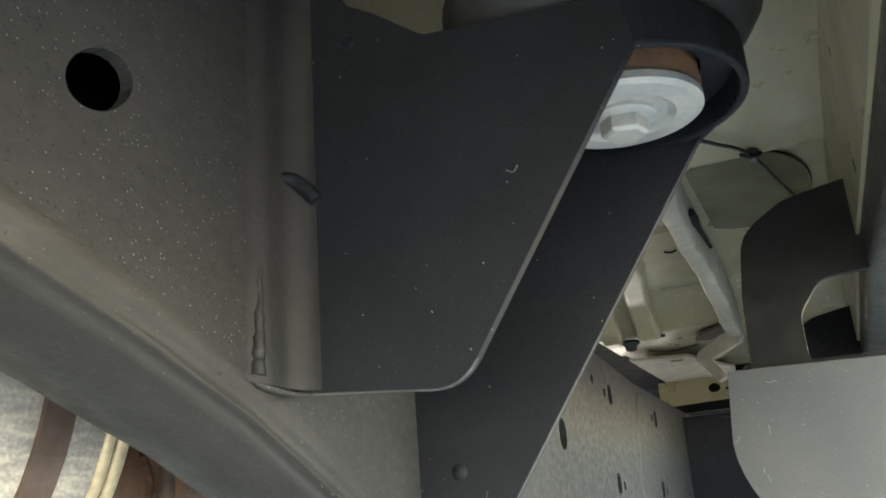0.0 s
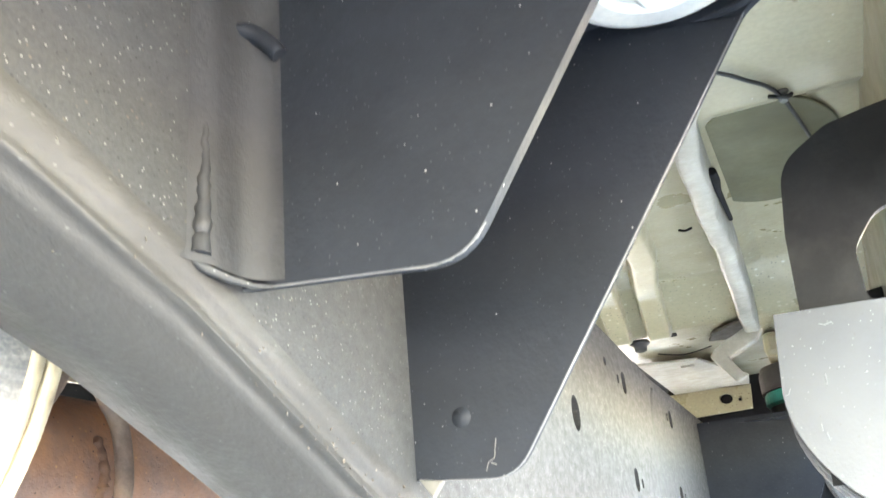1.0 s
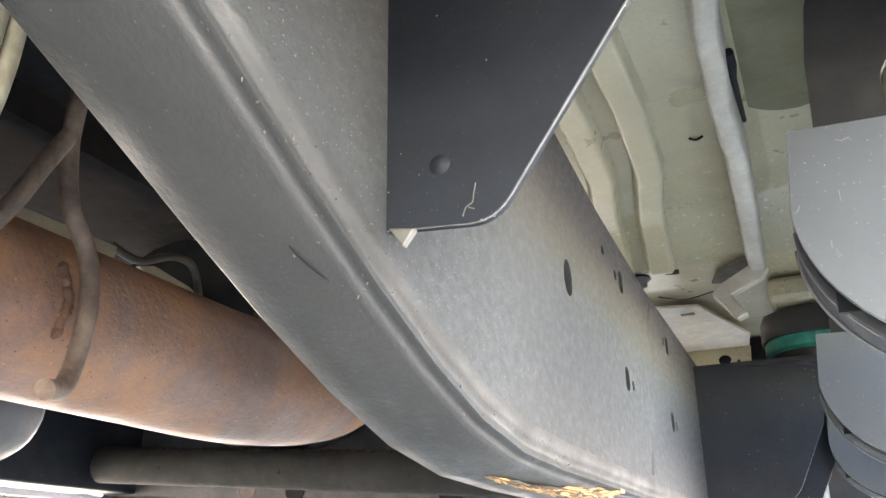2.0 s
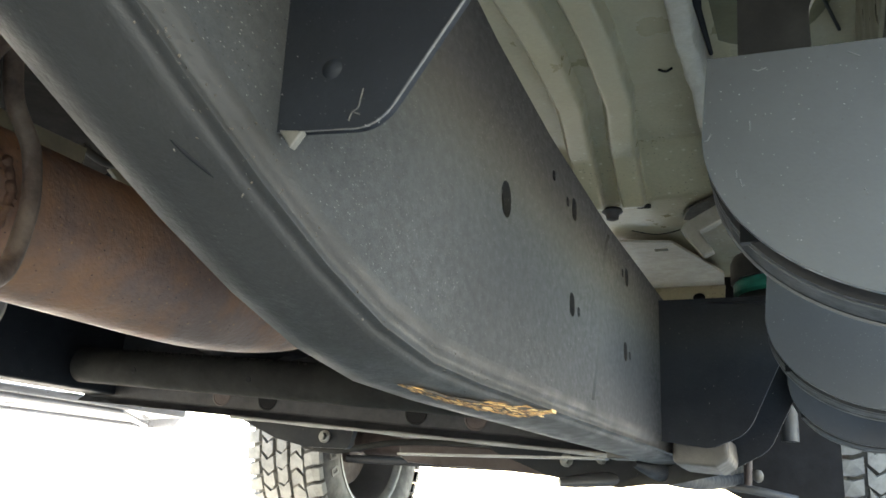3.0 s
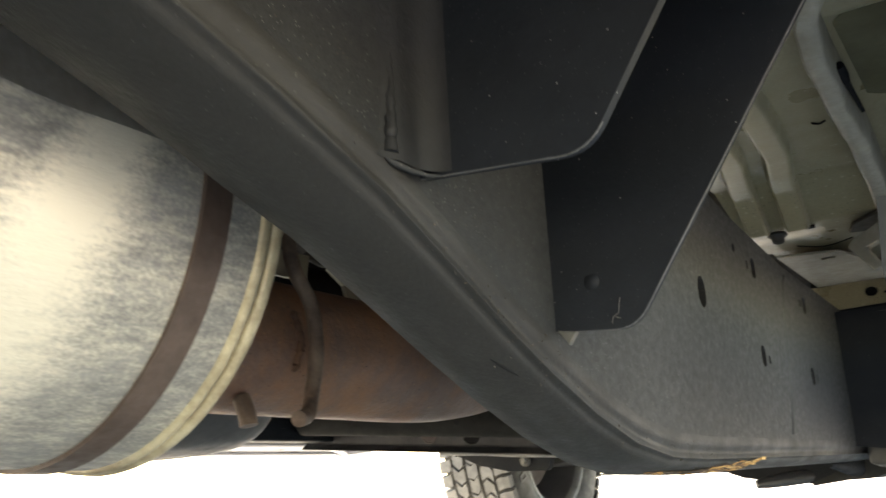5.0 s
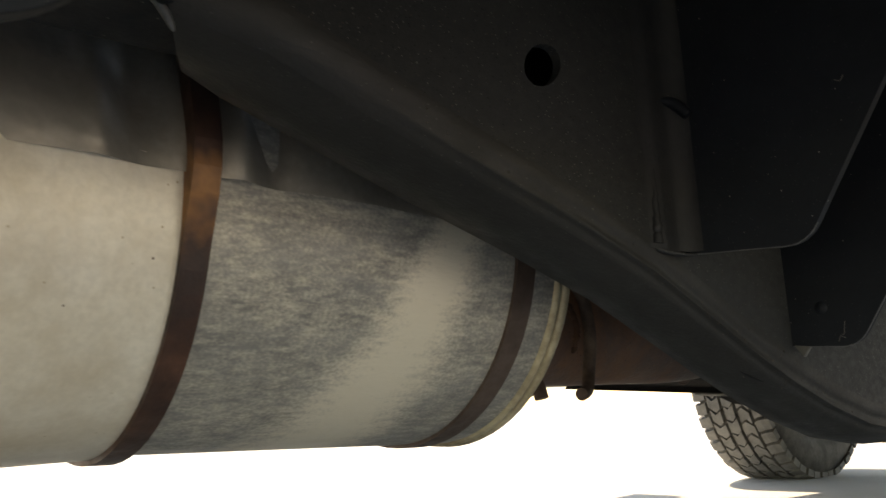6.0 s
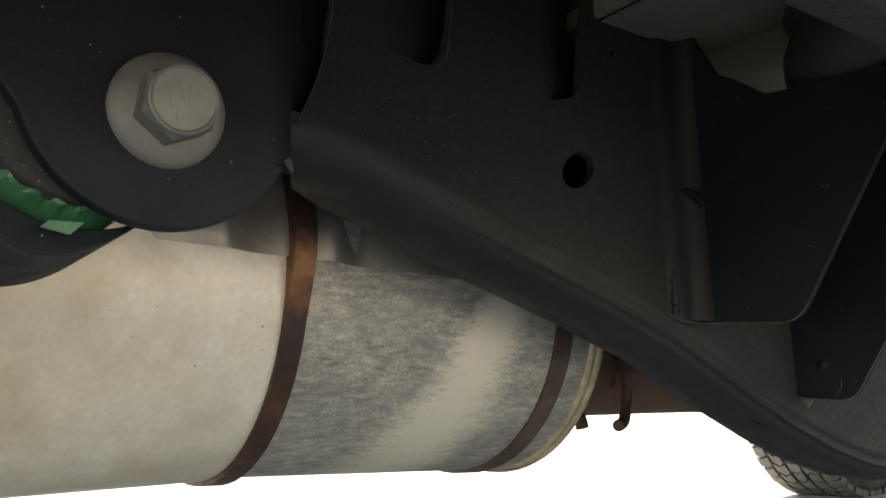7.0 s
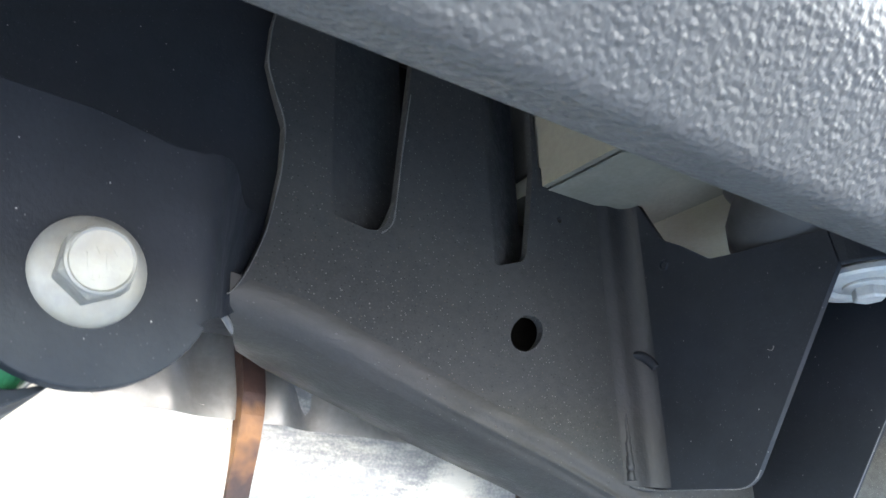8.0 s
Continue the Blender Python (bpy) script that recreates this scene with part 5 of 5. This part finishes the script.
part("ball_joint", lathe([(0, 0.014), (0.008, 0.012), (0.012, 0.004), (0.011, -0.006), (0.006, -0.012), (0, -0.014)], Matrix.Translation((-0.164, 2.30, 0.368)), 16), M_cast, axle, "pale ball joint boot", smooth=True)

part("link_end", tube([(-0.345, 2.30, 0.371), (-0.315, 2.30, 0.370), (-0.300, 2.30, 0.366), (-0.268, 2.30, 0.361)], [0.007, 0.011, 0.012, 0.010], 14), M_rimlip, axle, "pale rod end", smooth=True)
part("link_boot", tube([(-0.268, 2.30, 0.361), (-0.256, 2.30, 0.358), (-0.246, 2.30, 0.356)], [0.010, 0.014, 0.008], 14), M_rub, axle, "black rubber boot", smooth=True)
part("drop_link", tube([(-0.192, 2.38, 0.35), (-0.188, 2.38, 0.42)], 0.009, 12), M_brown, axle, "rusted drop link", smooth=True)
part("stabiliser", tube(smooth_path([(-0.27, 2.42, 0.352), (-0.22, 2.41, 0.345), (-0.17, 2.40, 0.338), (-0.09, 2.42, 0.322)], 5), 0.010, 12), M_tank, axle, smooth=True)

arm_r = thing("radius_arm", "pale grey front suspension arm bolted under frame rail", "suspension arm", (-0.2, 1.6, 0.37))
part("pivot_bracket", sweep([[(-0.205 + dx, y, 0.385), (-0.135, y, 0.385), (-0.132, y, 0.358 - dz), (-0.15, y, 0.346 - dz), (-0.205 + dx, y, 0.350 - dz)] for y, dx, dz in ((1.40, 0, 0), (1.46, 0, 0.004), (1.52, 0, 0.006), (1.56, 0.02, 0))]), M_cast, arm_r, "dusty cast pivot bracket", bevel=0.006, segs=3)
beam_path = smooth_path([(-0.275, 1.50, 0.352), (-0.255, 1.62, 0.345), (-0.24, 1.80, 0.342), (-0.23, 2.1, 0.35), (-0.22, 2.48, 0.37)], 6)
part("arm_beam", tube(beam_path, [0.004 + 0.012 * min(1.0, i / 6) for i in range(len(beam_path))], 14, flat=1.1), M_brk, arm_r, smooth=True)
part("arm_link", tube(smooth_path([(-0.42, 1.62, 0.325), (-0.30, 1.70, 0.342), (-0.20, 1.82, 0.365)], 5), [0.008, 0.011, 0.013, 0.014, 0.014, 0.014, 0.013, 0.013, 0.012, 0.012, 0.011], 12, flat=0.8), M_tank, arm_r, smooth=True)
part("coil_tower", tube([(-0.097, 2.42, 0.452), (-0.097, 2.42, 0.66)], 0.020, 16), M_beam, arm_r, smooth=True)

tank = thing("fuel_tank", "dull grey rounded plastic fuel tank on far side", "tank", (-0.85, 0.5, 0.48))
def tank_ring(y, k, grow=0.0):
    return [(-0.94 + (0.22 * k + grow) * math.copysign(abs(math.cos(a)) ** 0.45, math.cos(a)), y, 0.50 + (0.102 * k + grow) * math.copysign(abs(math.sin(a)) ** 0.5, math.sin(a))) for a in [2 * math.pi * i / 40 for i in range(40)]]


part("tank_shell", sweep([tank_ring(y, k) for y, k in ((-0.9, 0.8), (-0.8, 1), (0.70, 1.0), (0.755, 0.985), (0.785, 0.95), (0.798, 0.90), (0.803, 0.80))]), M_tank, tank, smooth=True)
part("tank_strap", sweep([tank_ring(y, 1.0, 0.004) for y in (0.55, 0.59)]), M_black, tank)
M_dull = mat("dull_green_grey_steel", (0.16, 0.158, 0.125), 0.5, var=0.2, scale=20, bump=0.15)
part("tank_bracket", plate([(0.60, 0.611), (0.738, 0.613), (0.864, 0.617), (0.869, 0.651), (0.743, 0.649), (0.60, 0.642)], [], "x", -0.756, -0.75), M_dull, tank, "pale bracket strip", bevel=0.001)
part("tank_tab", plate([(0.945, 0.600), (1.06, 0.600), (1.038, 0.623), (0.995, 0.640), (0.93, 0.648), (0.905, 0.640), (0.937, 0.622)], [], "x", -0.756, -0.75), M_dull, tank, "pale folded bracket tab", bevel=0.001)
part("tank_hanger", box(-0.90, -0.80, 0.2, 0.5, 0.595, 0.77), M_black, tank)

gearbox = thing("gearbox", "dark gearbox and transfer case under the tunnel", "gearbox", (-0.85, 1.5, 0.6))
part("case", sweep([[(-0.85 + 0.15 * k * math.cos(a), y, 0.63 + 0.13 * k * math.sin(a)) for a in [2 * math.pi * i / 20 for i in range(20)]] for y, k in ((1.05, 0.5), (1.08, 0.9), (1.3, 1.0), (1.34, 1.15), (1.38, 1.0), (1.9, 0.95), (1.93, 1.2), (1.98, 1.2), (2.36, 1.3))]), M_brk, gearbox, smooth=True)
part("output_shaft", tube([(-0.85, 1.07, 0.63), (-0.86, 0.2, 0.64), (-0.87, -1.0, 0.62)], 0.04, 16), M_brk, gearbox, smooth=True)

far_board = thing("running_board", "pale silver grey running board on far side", "running board", (-1.88, 1.4, 0.48))
part("tread_bar", sweep([[(x, y, z) for x, z in rounded([(-1.80, 0.492, 0.004), (-1.80, 0.515, 0.010), (-1.96, 0.515, 0.02), (-1.985, 0.49, 0.02), (-1.97, 0.470, 0.008), (-1.955, 0.482, 0.006)], 4)] for y in (0.5, 1.4, 2.36)]), M_silver, far_board, "pale grey step tread", bevel=0.002)
part("end_cap", sweep([[(-1.83 + dx, y, 0.462), (-1.79 + dx, y, 0.52), (-1.99, y, 0.518), (-1.985, y, 0.456)] for y, dx in ((2.352, 0.0), (2.360, 0.0), (2.364, -0.01))]), M_silver, far_board, "pale end cap", bevel=0.003)
part("inner_tube", tube([(-1.812, y, 0.484) for y in (0.5, 1.4, 2.10)], 0.010, 14), M_silver, far_board, "pale round inner tube", smooth=True)
part("end_brace", tube(smooth_path([(-1.812, 2.10, 0.484), (-1.83, 2.15, 0.478), (-1.88, 2.26, 0.470), (-1.93, 2.34, 0.468)], 5), 0.009, 12), M_silver, far_board, "pale bent end brace", smooth=True)
part("outer_lip", tube([(-1.972, y, 0.468) for y in (0.5, 1.4, 2.36)], 0.007, 10), M_silver, far_board, smooth=True)
for y in (0.8, 1.35, 1.9):
    part("bracket", box(-1.82, -1.22, y, y + 0.05, 0.517, 0.530), M_brk, far_board, bevel=0.004)
for y in (1.40, 1.62, 1.84, 2.06):
    part("cross_rib", sweep([[(x, y + dy, z) for dy, z in ((0, 0.493), (0.004, 0.477), (0.026, 0.477), (0.030, 0.493))] for x in (-1.805, -1.96)]), M_silver, far_board, "pressed cross rib", bevel=0.002)
far_rocker = thing("rocker_panel", "grey rocker panel on the far side of the cab", "rocker panel", (-1.7, 1.0, 0.62))
part("skin", sweep([[(-1.61 - x, y, z) for x, z in prof] for y in (-0.02, 2.05)]), M_chip, far_rocker)

# ---- bodywork that closes the truck above ----
bodyw = thing("truck_body", "grey pickup truck bodywork closing the underside above", "bodywork", (-0.8, 0.6, 0.8))
M_paint = mat("grey_body_paint", (0.3, 0.31, 0.32), 0.3, var=0.04, coat=0.6, bump=0)
for x0, x1 in ((0.162, 0.175), (-1.775, -1.762)):
    side = rounded([(-0.02, 0.70, 0.02), (2.05, 0.70, 0.02), (2.05, 1.30, 0.05), (1.75, 1.34, 0.05), (1.15, 1.86, 0.1), (0.05, 1.86, 0.08), (-0.02, 1.3, 0.02)])
    part("cab_side", plate(side, [rounded([(0.08, 1.32, 0.05), (0.80, 1.32, 0.03), (0.80, 1.78, 0.05), (0.12, 1.78, 0.05)]), rounded([(0.88, 1.32, 0.03), (1.62, 1.34, 0.04), (1.14, 1.78, 0.05), (0.88, 1.78, 0.05)])], "x", x0, x1), M_paint, bodyw, bevel=0.004)
    bed = rounded([(-2.1, 0.80, 0.03), (-1.45, 0.80, 0.0), (-1.40, 1.0, 0.1), (-1.15, 1.1, 0.1), (-0.70, 1.1, 0.1), (-0.45, 1.0, 0.1), (-0.40, 0.72, 0.0), (-0.04, 0.70, 0.02), (-0.04, 1.32, 0.03), (-2.1, 1.32, 0.03)])
    part("bed_side", plate(bed, [], "x", x0, x1), M_paint, bodyw, bevel=0.004)
    fen = rounded([(2.06, 0.70, 0.02), (2.42, 0.74, 0), (2.50, 1.0, 0.12), (2.72, 1.06, 0.1), (3.15, 1.06, 0.1), (3.40, 0.98, 0.1), (3.46, 0.76, 0), (3.75, 0.74, 0.05), (3.75, 1.2, 0.08), (2.06, 1.3, 0.03)])
    part("fender", plate(fen, [], "x", x0, x1), M_paint, bodyw, bevel=0.004)
part("bed_floor", box(-1.76, 0.16, -2.1, -0.03, 0.82, 0.84), M_black, bodyw)
part("roof", box(-1.60, 0.0, 0.05, 1.15, 1.85, 1.87), M_paint, bodyw, bevel=0.008)
part("hood", box(-1.76, 0.16, 2.06, 3.75, 1.22, 1.28), M_paint, bodyw, bevel=0.02)
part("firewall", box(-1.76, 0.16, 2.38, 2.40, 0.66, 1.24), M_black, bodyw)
part("rear_cab_wall", box(-1.76, 0.16, -0.03, -0.01, 0.80, 1.3), M_paint, bodyw)
part("grille_panel", box(-1.70, 0.10, 3.72, 3.75, 0.62, 1.22), M_black, bodyw)


# ---- wheels ----


def build_wheel(cx, cy, side):
    R, W = 0.385, 0.27
    m = Matrix.Translation((cx, cy, GROUND + R - 0.008)) @ pose(0, 0, 0, 0, 90)
    h = W / 2
    tyre = part("wheel", lathe([(0.225, -h + 0.03), (0.24, -h + 0.012), (0.285, -h), (0.33, -h + 0.004), (0.362, -h + 0.014), (0.375, -h + 0.026), (0.375, h - 0.026), (0.362, h - 0.014), (0.33, h - 0.004), (0.285, h), (0.24, h - 0.012), (0.225, h - 0.03)], m, 72), M_tyre_dark, axle, "dusty blocky all-terrain tyre on grey rim", smooth=True)
    # shoulder blocks, zigzag blocks and a middle rib: width, gap between blocks, zigzag
    rows = [(-0.107, 0.046, 0.0, 0.80, 0.10), (-0.053, 0.041, 0.5, 0.84, 0.42), (0.0, 0.037, 0.2, 0.93, 0.30), (0.053, 0.041, 0.7, 0.84, -0.42), (0.107, 0.046, 0.35, 0.80, -0.10)]
    bm = bmesh.new()
    rnd = random.Random(4)
    N = 48
    for k, (w0, w, off, fill, zig) in enumerate(rows):
        for i in range(N):
            a0 = 2 * math.pi * (i + off) / N
            da = 2 * math.pi / N * fill
            sk = 0.009 * (1 if k % 2 else -1)
            pts = []
            for rr in (0.366, 0.3885 + rnd.uniform(-0.0006, 0.0006)):
                s = 1.0 if rr < 0.38 else 0.955
                jut = 0.5 + (0.07 if i % 2 else 0.0)
                for dw, dda in ((-jut, 0), (-0.08, zig), (jut, 0.0), (jut, 1), (0.08, 1 + zig), (-jut, 1)):
                    a = a0 + da * (0.5 + (dda - 0.5) * (s if fill < 0.99 else 1.0)) + sk * dw * 2
                    r2 = rr - (0.006 if abs(w0 + dw * w) > 0.118 else 0)
                    pts.append(bm.verts.new(m @ Vector((r2 * math.cos(a), r2 * math.sin(a), w0 + dw * w * s))))
            for j in range(6):
                bm.faces.new((pts[j], pts[(j + 1) % 6], pts[6 + (j + 1) % 6], pts[6 + j]))
            bm.faces.new(pts[6:])
    tagged(part("tread", bm, M_tyre, tyre, "dusty blocky tread"), kind="stuff")
    part("rim", lathe([(r_, z_ * side) for r_, z_ in [(0, -0.09), (0.10, -0.09), (0.17, -0.075), (0.198, -0.05), (0.205, h - 0.04), (0.226, h - 0.014), (0.237, h - 0.020), (0.222, 0.0), (0.237, -h + 0.02), (0.20, -h + 0.03), (0, -0.105)]], m, 48), M_tank, tyre, "grey steel rim", smooth=True)
    part("rim_lip", lathe([(r_, z_ * side) for r_, z_ in [(0.212, h - 0.030), (0.226, h - 0.012), (0.238, h - 0.010), (0.243, h - 0.016), (0.236, h - 0.022)]], m, 56), M_rimlip, tyre, "pale worn rim lip", smooth=True)
    for k in range(6):
        a = radians(60 * k + 20)
        part("rim_spoke", sweep([[m @ Vector((rr * math.cos(a + da), rr * math.sin(a + da), side * z_)) for da, z_ in ((-0.16, -0.02), (0.16, -0.02), (0.13, -0.06), (-0.13, -0.06))] for rr in (0.07, 0.13, 0.20)]), M_tank, tyre, bevel=0.008)
    part("brake_hub", lathe([(r_, z_ * side) for r_, z_ in [(0, 0.12), (0.035, 0.12), (0.045, 0.07), (0.075, 0.06), (0.08, 0.02), (0.155, 0.015), (0.155, -0.015), (0.06, -0.02), (0, -0.05)]], m, 32), M_brown, tyre, "rusty brake disc and hub")
    part("caliper", sweep([[m @ Vector((rr * math.cos(a), rr * math.sin(a), side * z_)) for rr, z_ in ((0.10, -0.03), (0.168, -0.03), (0.168, 0.05), (0.10, 0.05))] for a in [radians(150 + 8 * i) for i in range(8)]]), M_brk, tyre, bevel=0.006)
    for k in range(11):
        a = radians(198 + 9.5 * k)
        q = m @ pose(0, 0, 0, 0, 0, math.degrees(a)) @ Matrix.Translation((0.300, 0, side * (h + 0.0006)))
        lb = plate(rounded([(-0.021, -0.013, 0.006), (0.021, -0.013, 0.006), (0.021, 0.013, 0.006), (-0.021, 0.013, 0.006)], 3), [rounded([(-0.012, -0.006, 0.002), (0.012, -0.006, 0.002), (0.012, 0.006, 0.002), (-0.012, 0.006, 0.002)], 2)], "z", -0.0015, 0.0015)
        bmesh.ops.transform(lb, matrix=q, verts=lb.verts)
        part("sidewall_bar", lb, M_letter, tyre, "raised white sidewall bar")
    return tyre


build_wheel(-1.59, 2.96, 1)
build_wheel(0.14, 2.96, -1)
